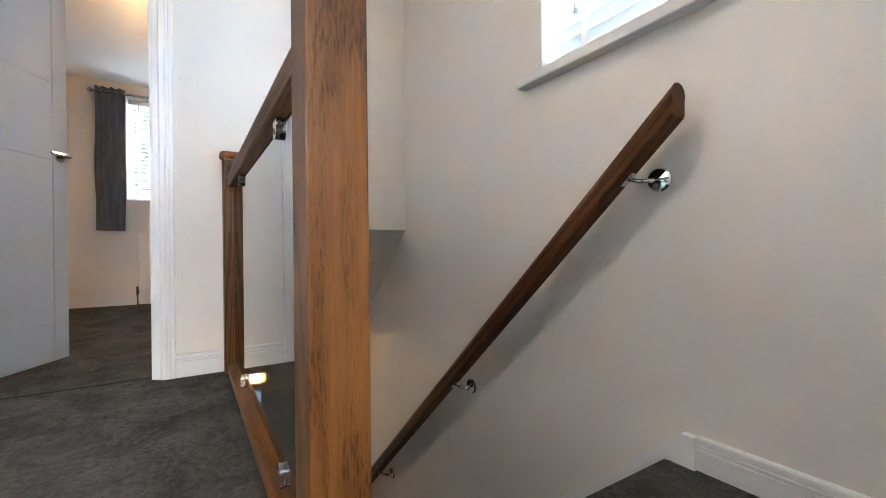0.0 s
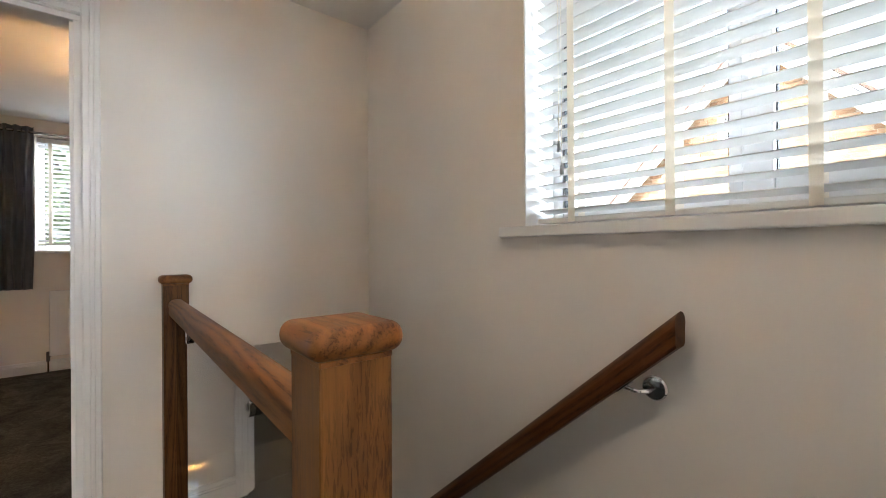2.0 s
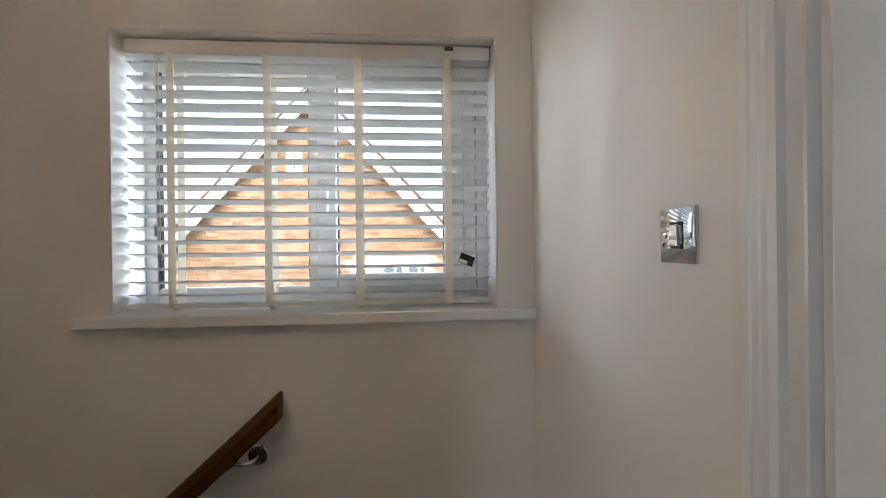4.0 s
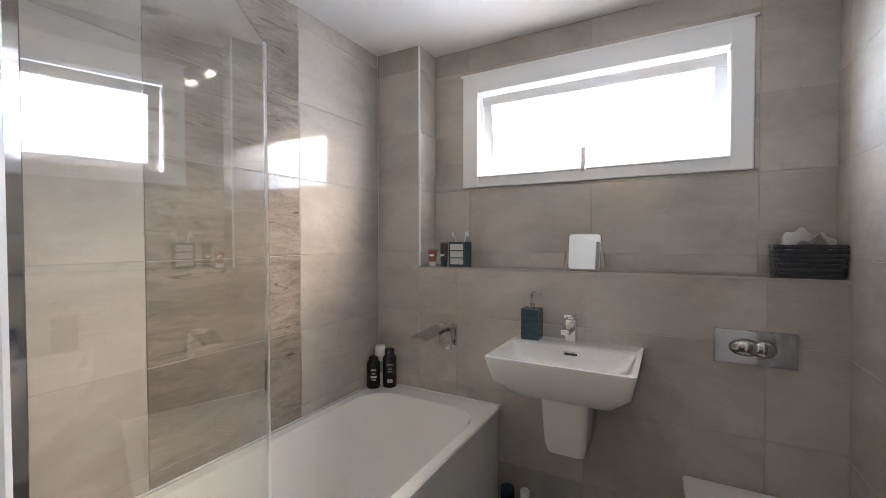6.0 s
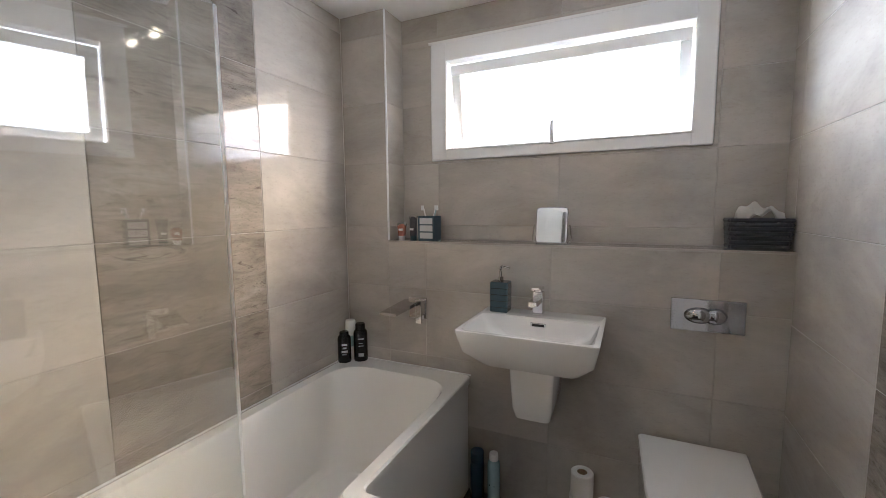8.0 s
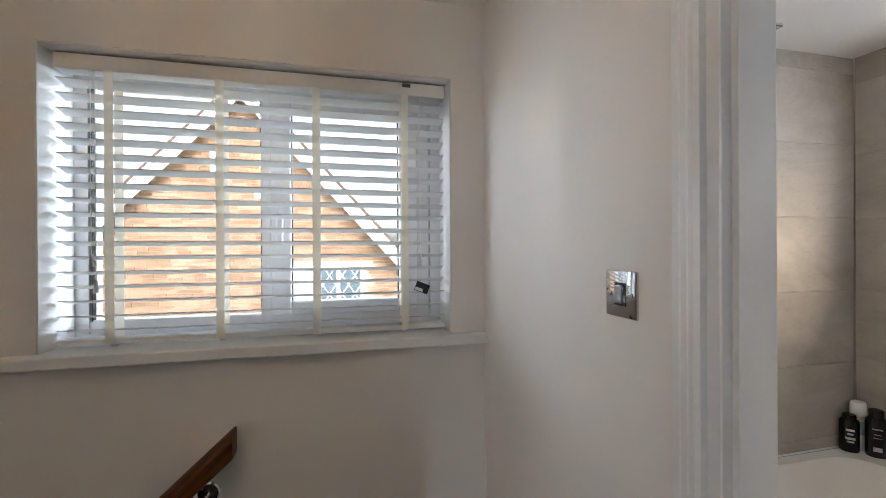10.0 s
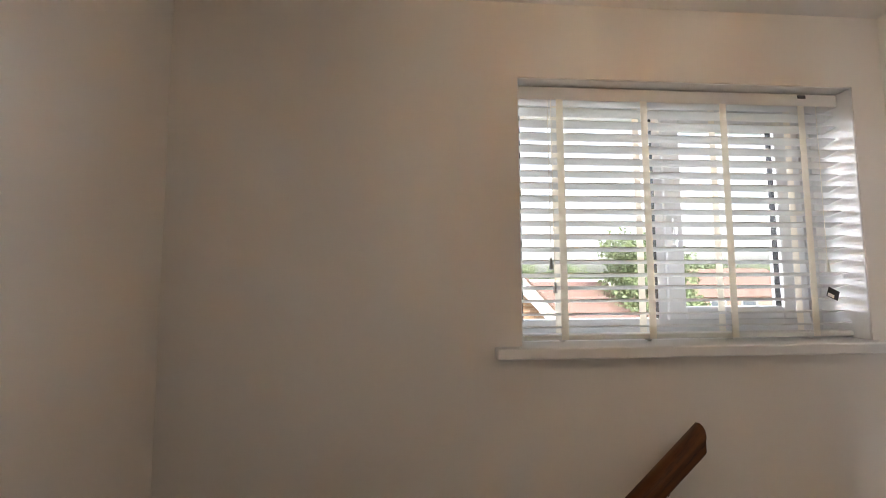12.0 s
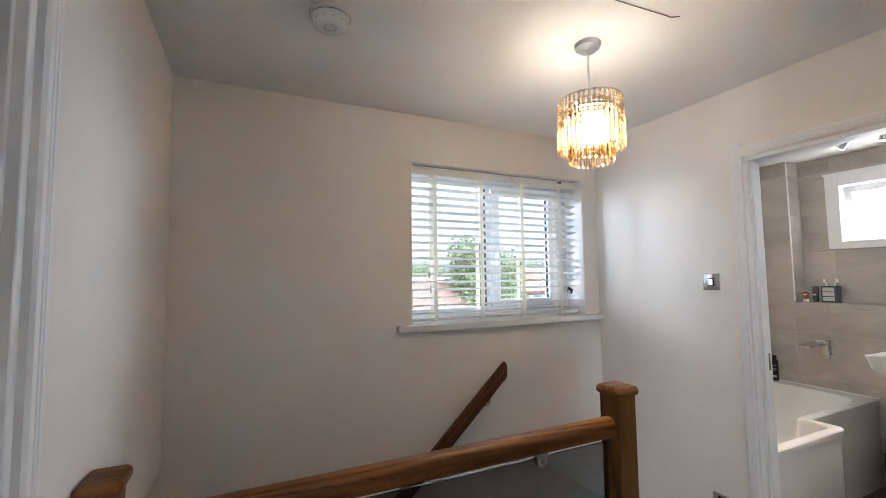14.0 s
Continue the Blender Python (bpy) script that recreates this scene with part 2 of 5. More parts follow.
def thin_crystal(name, tint, share):
    """Thin glass rods: part of the light passes straight, the rest is bent and mirrored."""
    g = Graph(name)
    g.set(Base_Color=(*tint, 1), Roughness=0.06, Transmission_Weight=1.0, IOR=1.5)
    t = g.node("ShaderNodeBsdfTransparent", Color=(*tint, 1))
    m = g.node("ShaderNodeMixShader", Fac=share)
    g.link(g.bsdf.outputs[0], m.inputs[1])
    g.link(t.outputs[0], m.inputs[2])
    g.link(m.outputs[0], g.tree.nodes["Material Output"].inputs["Surface"])
    return g.mat


CRYSTAL = thin_crystal("amber_crystal", (0.95, 0.79, 0.56), 0.30)
BULB = glow("warm_bulb", (1.0, 0.80, 0.58), 90)
BULB_WARM = glow("orange_bulb", (1.0, 0.55, 0.22), 70)
SPOTGLOW = glow("lit_spot_lens", (1.0, 0.80, 0.55), 38)
CURTAIN = fabric("charcoal_curtain", (0.165, 0.17, 0.19), (0.205, 0.21, 0.235), 420)
MIRROR = plain("mirror", (0.92, 0.92, 0.92), 0.02, 1.0)
BASKET = fabric("woven_dark_basket", (0.03, 0.033, 0.04), (0.075, 0.08, 0.095), 160)
TISSUE = fabric("white_paper", (0.78, 0.77, 0.75), (0.86, 0.85, 0.83), 120)
SLATE = plain("slate_blue_glaze", (0.06, 0.10, 0.13), 0.15)
BLUEBOTTLE = plain("blue_plastic", (0.02, 0.055, 0.10), 0.15)
AQUA = plain("aqua_plastic", (0.36, 0.50, 0.52), 0.25)
RUST = plain("copper_red_tube", (0.27, 0.10, 0.065), 0.25)
TEALCAP = plain("dark_teal_plastic", (0.03, 0.075, 0.085), 0.3)
CARD = paint("brown_card", (0.33, 0.24, 0.16), 0.9, 60, 0.1)
GREYCARD = plain("grey_card", (0.55, 0.56, 0.57), 0.5)
BRICK = brick_mat("buff_brick", (0.23, 0.125, 0.066), (0.31, 0.188, 0.110), (0.39, 0.262, 0.170))
REDBRICK = brick_mat("red_brick", (0.27, 0.16, 0.13), (0.33, 0.20, 0.165), (0.38, 0.25, 0.21))
MORTAR = paint("mortar", (0.42, 0.36, 0.29), 0.95, 80, 0.4)
ROOFTILE = brick_mat("brown_roof_tile", (0.10, 0.065, 0.05), (0.14, 0.09, 0.07), (0.18, 0.12, 0.09))
REDROOF = brick_mat("red_roof_tile", (0.20, 0.125, 0.105), (0.25, 0.160, 0.135), (0.30, 0.200, 0.172))
LEAF = leaf_mat("leaf", (0.11, 0.16, 0.07), (0.25, 0.31, 0.16))
BARK = paint("bark", (0.10, 0.075, 0.055), 0.95, 30, 0.6, 0.3)
GRASS = paint("grass", (0.07, 0.11, 0.035), 0.95, 20, 0.5, 0.4)
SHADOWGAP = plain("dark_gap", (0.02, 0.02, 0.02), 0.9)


# ---- mesh helpers ----
def mesh_of(name, bm, material, smooth=False):
    me = bpy.data.meshes.new(name)
    bmesh.ops.recalc_face_normals(bm, faces=bm.faces)
    bm.to_mesh(me)
    bm.free()
    me.materials.append(material)
    if smooth:
        for p in me.polygons:
            p.use_smooth = True
        me.set_sharp_from_angle(angle=radians(35))
    return me


def part(name, bm, material, parent=None, label="", smooth=False, at=None):
    ob = new(name, mesh_of(name, bm, material, smooth))
    ob.parent = parent
    if at is not None:
        ob.matrix_basis = at
    if label:
        ob["label"] = label
    return ob


def share(name, me, parent, at, label=""):
    ob = new(name, me)
    ob.parent = parent
    ob.matrix_basis = at
    if label:
        ob["label"] = label
    return ob


def thing(name, label, category, at=None, group="", kind=""):
    ob = new(name)
    if at is not None:
        ob.matrix_basis = at
    return tagged(ob, label, category, group, kind)


def solid(bm, x0, x1, y0, y1, z0, z1, bevel=0.0, segments=2):
    r = bmesh.ops.create_cube(bm, size=1, matrix=Matrix.Translation(((x0 + x1) / 2, (y0 + y1) / 2, (z0 + z1) / 2)) @ Matrix.Diagonal((x1 - x0, y1 - y0, z1 - z0, 1)))
    if bevel:
        edges = list({e for v in r["verts"] for e in v.link_edges})
        bmesh.ops.bevel(bm, geom=edges, offset=bevel, segments=segments, profile=0.5, affect="EDGES", clamp_overlap=True)
    return bm


def box(x0, x1, y0, y1, z0, z1, bevel=0.0, segments=2):
    return solid(bmesh.new(), min(x0, x1), max(x0, x1), min(y0, y1), max(y0, y1), min(z0, z1), max(z0, z1), bevel, segments)


def rod(bm, a, b, r, r2=None, n=16):
    a, b = Vector(a), Vector(b)
    d = b - a
    m = Matrix.Translation((a + b) / 2) @ d.to_track_quat("Z", "Y").to_matrix().to_4x4()
    bmesh.ops.create_cone(bm, cap_ends=True, segments=n, radius1=r, radius2=r if r2 is None else r2, depth=d.length, matrix=m)
    return bm


def lathe(profile, n=24):
    """Turns (radius, z) pairs about the z axis."""
    bm = bmesh.new()
    rings = []
    for r, z in profile:
        if r < 1e-6:
            rings.append([bm.verts.new((0, 0, z))])
        else:
            rings.append([bm.verts.new((r * math.cos(k * math.tau / n), r * math.sin(k * math.tau / n), z)) for k in range(n)])
    for p, q in zip(rings, rings[1:]):
        for k in range(n):
            j = (k + 1) % n
            vs = [p[k % len(p)], p[j % len(p)], q[j % len(q)], q[k % len(q)]]
            vs = list(dict.fromkeys(vs))
            if len(vs) > 2:
                bm.faces.new(vs)
    return bm


def extrude(section, a, b, across, up):
    """A prism: section points (s, t) along across and up, run from a to b."""
    a, b, across, up = Vector(a), Vector(b), Vector(across), Vector(up)
    bm = bmesh.new()
    ends = [[bm.verts.new(p + across * s + up * t) for s, t in section] for p in (a, b)]
    n = len(section)
    for k in range(n):
        j = (k + 1) % n
        bm.faces.new((ends[0][k], ends[0][j], ends[1][j], ends[1][k]))
    bm.faces.new(ends[0][::-1])
    bm.faces.new(ends[1])
    return bm


def sweep(points, r, n=10):
    """A round tube through points."""
    bm = bmesh.new()
    pts = [Vector(p) for p in points]
    rings = []
    for i, p in enumerate(pts):
        d = (pts[min(i + 1, len(pts) - 1)] - pts[max(i - 1, 0)]).normalized()
        q = d.to_track_quat("Z", "Y")
        rings.append([bm.verts.new(p + q @ Vector((r * math.cos(k * math.tau / n), r * math.sin(k * math.tau / n), 0))) for k in range(n)])
    for a, b in zip(rings, rings[1:]):
        for k in range(n):
            bm.faces.new((a[k], a[(k + 1) % n], b[(k + 1) % n], b[k]))
    bm.faces.new(rings[0][::-1])
    bm.faces.new(rings[-1])
    return bm


def slab(name, axis, c0, c1, us, vs, holes, material, label, category):
    """A wall or floor of real thickness c0..c1 along axis, with openings (u0, u1, v0, v1) cut through."""
    cu = sorted({*us, *(u for h in holes for u in h[:2])})
    cv = sorted({*vs, *(v for h in holes for v in h[2:])})
    cu = [u for u in cu if us[0] <= u <= us[1]]
    cv = [v for v in cv if vs[0] <= v <= vs[1]]

    def full(i, j):
        if not (0 <= i < len(cu) - 1 and 0 <= j < len(cv) - 1):
            return False
        u, v = (cu[i] + cu[i + 1]) / 2, (cv[j] + cv[j + 1]) / 2
        return not any(h[0] < u < h[1] and h[2] < v < h[3] for h in holes)

    def place(u, v, c):
        return {"x": (c, u, v), "y": (u, c, v), "z": (u, v, c)}[axis]

    bm = bmesh.new()
    seen = {}

    def vert(u, v, c):
        key = (round(u, 5), round(v, 5), c)
        if key not in seen:
            seen[key] = bm.verts.new(place(u, v, c))
        return seen[key]

    for i in range(len(cu) - 1):
        for j in range(len(cv) - 1):
            if not full(i, j):
                continue
            u0, u1, v0, v1 = cu[i], cu[i + 1], cv[j], cv[j + 1]
            for c in (c0, c1):
                bm.faces.new([vert(u0, v0, c), vert(u1, v0, c), vert(u1, v1, c), vert(u0, v1, c)])
            for di, dj, (pa, pb) in ((-1, 0, ((u0, v0), (u0, v1))), (1, 0, ((u1, v0), (u1, v1))), (0, -1, ((u0, v0), (u1, v0))), (0, 1, ((u0, v1), (u1, v1)))):
                if not full(i + di, j + dj):
                    bm.faces.new([vert(*pa, c0), vert(*pb, c0), vert(*pb, c1), vert(*pa, c1)])
    ob = part(name, bm, material)
    return tagged(ob, label, category, kind="structure")


def tube_path(points, steps=8):
    """Catmull-Rom points through a few given ones."""
    ps = [Vector(p) for p in points]
    out = []
    for i in range(len(ps) - 1):
        a, b, c, d = ps[max(i - 1, 0)], ps[i], ps[i + 1], ps[min(i + 2, len(ps) - 1)]
        for k in range(steps):
            t = k / steps
            out.append(0.5 * ((2 * b) + (c - a) * t + (2 * a - 5 * b + 4 * c - d) * t * t + (3 * b - a - 3 * c + d) * t ** 3))
    return out + [ps[-1]]


# ---- the large structure ----
XW, XL, XU = -2.50, 1.825, 1.99          # west landing wall, low and high bathroom end walls
TOP = 2.40                                # ceilings
YS = -0.892                               # edge of the stairwell
slab("wall_north", "y", 0.0, 0.28, (-6.0, 2.3), (-2.7, TOP), [(-1.366, -0.124, 1.203, 2.132)], WALL, "warm white painted plaster wall with a window", "wall")
slab("wall_east", "x", 0.0, 0.10, (-2.85, -0.001), (0.0, TOP), [(-1.765, -0.945, -1.0, 2.05)], WALL, "warm white painted partition wall with a doorway", "wall")
slab("wall_west", "x", XW - 0.10, XW, (-2.85, -0.001), (0.0, TOP), [(-2.05, -1.228, -1.0, 2.05), (YS, 0.1, -1.0, 0.69)], WALL, "warm white painted wall above the stairs with a doorway", "wall")
# The doorway and the room behind are unseen, added to let a lamp in.
slab("wall_south", "y", -2.95, -2.85, (XW - 0.10, 0.10), (0.0, TOP), [(-2.40, -1.66, -1.0, 2.05)], WALL, "plain warm white painted wall", "wall")
slab("wall_front_room_west", "x", -5.2, -5.1, (-5.4, -3.6), (0.0, TOP), [], WALL, "plain warm white wall of the added unseen room", "wall")
slab("wall_front_room_east", "x", 0.0, 0.1, (-5.4, -2.95), (0.0, TOP), [], WALL, "plain warm white wall of the added unseen room", "wall")
slab("wall_front_room_south", "y", -5.6, -5.4, (-5.2, 0.1), (0.0, TOP), [(-4.8, -3.5, 0.8, 2.15)], WALL, "plain warm white wall of the added unseen room, open for a lamp", "wall")
slab("floor_front_room", "z", -0.20, 0.0, (-5.2, 0.1), (-5.6, -2.852), [], CARPET, "dark grey carpet in the added unseen room", "carpet")
slab("wall_stair_side", "y", YS - 0.10, YS - 0.002, (-5.6, -0.885), (-2.7, 0.72), [(XW - 0.05, -0.7, -0.201, 2.0)], WALL, "warm white painted wall under the landing", "wall")
slab("wall_hall_end", "x", -5.6, -5.5, (YS - 0.002, -0.001), (-2.7, -0.22), [], WALL, "warm white painted end wall of the lower hall", "wall")
slab("wall_under_landing", "x", -0.885, -0.785, (YS, -0.001), (-2.7, -0.2), [], WALL, "plain warm white painted wall below the landing", "wall")
slab("ceiling", "z", TOP, TOP + 0.12, (-6.05, 2.3), (-5.6, 0.28), [], WHITEWALL, "matt white painted ceiling", "ceiling")
slab("floor", "z", -0.20, 0.0, (XW - 0.05, 0.05), (-2.85, -0.002), [(XW - 0.1, -0.885, YS, 0.1)], CARPET, "dark grey cut-pile carpet on the landing", "carpet")
slab("floor_bedroom", "z", -0.20, 0.001, (-5.85, XW - 0.060), (-3.5, -0.002), [(-3.7, -2.0, YS - 0.1, 0.1)], CARPET, "dark grey cut-pile carpet in the bedroom", "carpet")
slab("floor_hall", "z", -2.75, -2.6, (-5.5, -0.80), (YS, -0.002), [], CARPET, "dark grey carpet at the foot of the stairs", "carpet")
slab("ceiling_hall", "z", -0.22, -0.12, (-5.5, -3.46), (YS, -0.002), [], WHITEWALL, "white ceiling of the lower hall", "ceiling")
soffit = extrude([(0.002, 0), (0.98, -0.905), (0.98, -0.79), (0.13, -0.006)], (XW + 0.0, YS, 0.69), (XW + 0.0, -0.002, 0.69), (-1, 0, 0), (0, 0, 1))
tagged(part("ceiling_stair_soffit", soffit, WALL), "sloping painted soffit over the stairs", "ceiling", kind="structure")
slab("wall_bedroom_west", "x", -6.05, -5.85, (-3.5, -0.001), (0.0, TOP), [(-1.69, -0.45, 1.155, 2.245)], WALL, "warm white painted bedroom wall with a window", "wall")
slab("wall_bedroom_south", "y", -3.6, -3.5, (-6.0, XW - 0.1), (0.0, TOP), [], WALL, "plain warm white bedroom wall", "wall")
slab("wall_bedroom_east", "x", XW - 0.1, XW, (-3.6, -2.95), (0.0, TOP), [], WALL, "plain warm white bedroom wall", "wall")
slab("floor_bathroom", "z", -0.20, -0.004, (0.052, 2.0), (-1.97, -0.002), [], SHADOWGAP, "dark underlay below the bathroom boards", "floor")
slab("wall_bathroom_south", "y", -2.06, -1.9618, (0.10, 2.3), (0.0, TOP), [], GROUT, "grouted wall behind grey stone tiles", "wall")
slab("wall_bathroom_east", "x", XU + 0.0018, 2.28, (-1.9618, -0.001), (0.0, TOP), [(-1.716, -0.456, 1.66, 2.249)], GROUT, "grouted wall behind grey stone tiles with a high window", "wall")
ledge_back = box(XL + 0.0018, XU + 0.0015, -1.9615, -0.01, 0.0, 1.241)
solid(ledge_back, XL + 0.0018, XU + 0.0015, -0.2795, -0.01, 1.241, TOP)
tagged(part("wall_bathroom_boxing", ledge_back, GROUT), "boxed-in wall with a shelf behind grey stone tiles", "wall", kind="structure")
bed = part("wall_bathroom_grout_bed", box(0.1005, XL + 0.0015, -0.0062, -0.0008, 0.0, TOP), GROUT)
tagged(bed, "pale grout between the grey stone tiles", "grout", kind="structure")
edge = part("trim_tile_edge", box(XL - 0.0025, XL + 0.007, -0.2835, -0.2738, 1.2505, TOP - 0.001, 0.003, 2), UPVC)
tagged(edge, "pale plastic corner strip on the boxed-in tiles", "tile trim", kind="structure")
ledge_top = part("shelf_tile", box(XL, XU + 0.004, -1.963, -0.282, 1.242, 1.250, 0.001, 1), TILE, None)
tagged(ledge_top, "grey stone tiled shelf along the bathroom wall", "trim", kind="structure")


# ---- skirting, string, architraves and door linings ----
def skirting(name, a, b, out, h=0.105):
    """Grooved skirting from a to b, proud of the wall along out."""
    d = 0.016
    g = [(0, 0), (d, 0), (d, h - 0.034), (d - 0.004, h - 0.032), (d - 0.004, h - 0.029), (d, h - 0.027), (d, h - 0.022),
         (d - 0.004, h - 0.020), (d - 0.004, h - 0.017), (d, h - 0.015), (d, h - 0.004), (d - 0.003, h), (0, h)]
    ob = part(name, extrude(g, a, b, out, (0, 0, 1)), TRIM)
    return tagged(ob, "white gloss grooved skirting board", "skirting board", kind="structure")


skirting("baseboard_window_wall", (-0.817, 0, 0), (0, 0, 0), (0, -1, 0), 0.086)
skirting("baseboard_east_a", (0, -0.016, 0), (0, -0.902, 0), (-1, 0, 0))
skirting("baseboard_east_b", (0, -1.81, 0), (0, -2.85, 0), (-1, 0, 0))
skirting("baseboard_west_a", (XW, YS - 0.09, 0), (XW, -1.177, 0), (1, 0, 0))
skirting("baseboard_west_b", (XW, -2.105, 0), (XW, -2.85, 0), (1, 0, 0))
skirting("baseboard_south", (XW + 0.016, -2.85, 0), (-0.016, -2.85, 0), (0, 1, 0))
skirting("baseboard_bedroom", (-5.85, -3.5, 0), (-5.85, 0, 0), (1, 0, 0), 0.11)
SLOPE = 0.912
string = extrude([(0, -0.2), (0, 0.083), (0.035, 0.083), (2.72, 0.083 - 2.685 * SLOPE), (2.72, -0.36 - 2.66 * SLOPE), (0.1, -0.3)], (-0.818, -0.026, 0), (-0.818, -0.001, 0), (-1, 0, 0), (0, 0, 1))
tagged(part("trim_stair_string", string, TRIM), "white gloss stair string along the window wall", "stair string", kind="structure")
string2 = extrude([(0, -0.33), (0, 0.0), (2.66, -2.66 * SLOPE + 0.02), (2.66, -0.33 - 2.66 * SLOPE)], (-0.82, YS + 0.001, -0.02), (-0.82, YS + 0.022, -0.02), (-1, 0, 0), (0, 0, 1))
tagged(part("trim_stair_string_inner", string2, TRIM), "white gloss stair string below the landing edge", "stair string", kind="structure")


def doorway(name, x_face, into, y0, y1, depth, w, both=True):
    """Lining and grooved architraves of an opening y0..y1 (y0 the lower) in a wall whose face lies at x_face."""
    t, th = 0.028, 0.018
    h = 2.05
    root = thing(name, "white gloss door lining with grooved architraves", "door frame", kind="structure")
    x0, x1 = sorted((x_face, x_face + into * depth))
    part("lining_side", box(x0, x1, y1 - t, y1, 0.0, h - t, 0.002, 1), TRIM, root)
    part("lining_side", box(x0, x1, y0, y0 + t, 0.0, h - t, 0.002, 1), TRIM, root)
    part("lining_head", box(x0, x1, y0, y1, h - t, h, 0.002, 1), TRIM, root)
    mid = x_face + into * 0.034
    for a, b in ((y1 - t - 0.012, y1 - t), (y0 + t, y0 + t + 0.012)):
        part("door_stop", box(mid - 0.016, mid + 0.016, a, b, 0.0, h - t, 0.001, 1), TRIM, root)
    sec = [(0, 0), (w, 0), (w, th - 0.004), (w - 0.004, th), (w - 0.016, th), (w - 0.018, th - 0.002), (w - 0.020, th - 0.002), (w - 0.022, th),
           (w - 0.030, th), (w - 0.032, th - 0.002), (w - 0.034, th - 0.002), (w - 0.036, th), (0.006, th), (0, th - 0.006)]
    faces = ((x_face, -into), (x_face + into * depth, into)) if both else ((x_face, -into),)
    for xf, o in faces:
        part("architrave", extrude(sec, (xf, y1 - 0.006, 0), (xf, y1 - 0.006, h + 0.066), (0, 1, 0), (o, 0, 0)), TRIM, root)
        part("architrave", extrude(sec, (xf, y0 + 0.006, 0), (xf, y0 + 0.006, h + 0.066), (0, -1, 0), (o, 0, 0)), TRIM, root)
        part("architrave_head", extrude(sec, (xf, y0 + 0.006, h - 0.006), (xf, y1 - 0.006, h - 0.006), (0, 0, 1), (o, 0, 0)), TRIM, root)
    return root


bath_frame = doorway("door_frame_bathroom", 0.0, 1, -1.765, -0.945, 0.10, 0.048)
part("strike_plate", box(0.054, 0.082, -0.9752, -0.972, 1.02, 1.10, 0.001, 1), CHROME, bath_frame, "chrome strike plate")
doorway("door_frame_bedroom", XW, -1, -2.05, -1.228, 0.10, 0.058)


# ---- stairs ----
stairs = thing("staircase", "steep staircase covered in dark grey carpet", "staircase", kind="structure")
RISE, GOING = 0.2, 0.2174
for i in range(1, 13):
    x1, z = -0.885 - GOING * (i - 1), -RISE * i
    bm = extrude([(0, -RISE), (-GOING + 0.0, -RISE), (-GOING, -0.03), (-GOING - 0.014, -0.024), (-GOING - 0.018, -0.012), (-GOING - 0.012, -0.002), (-GOING, 0), (0, 0)],
                 (x1, YS + 0.023, z), (x1, -0.027, z), (1, 0, 0), (0, 0, 1))
    part("step", bm, CARPET, stairs)
part("landing_nosing", extrude([(0, -0.2), (0, 0.0), (-0.012, -0.002), (-0.018, -0.012), (-0.014, -0.024), (-0.001, -0.03), (-0.001, -0.2)], (-0.885, YS + 0.023, 0), (-0.885, -0.027, 0), (1, 0, 0), (0, 0, 1)), CARPET, stairs)


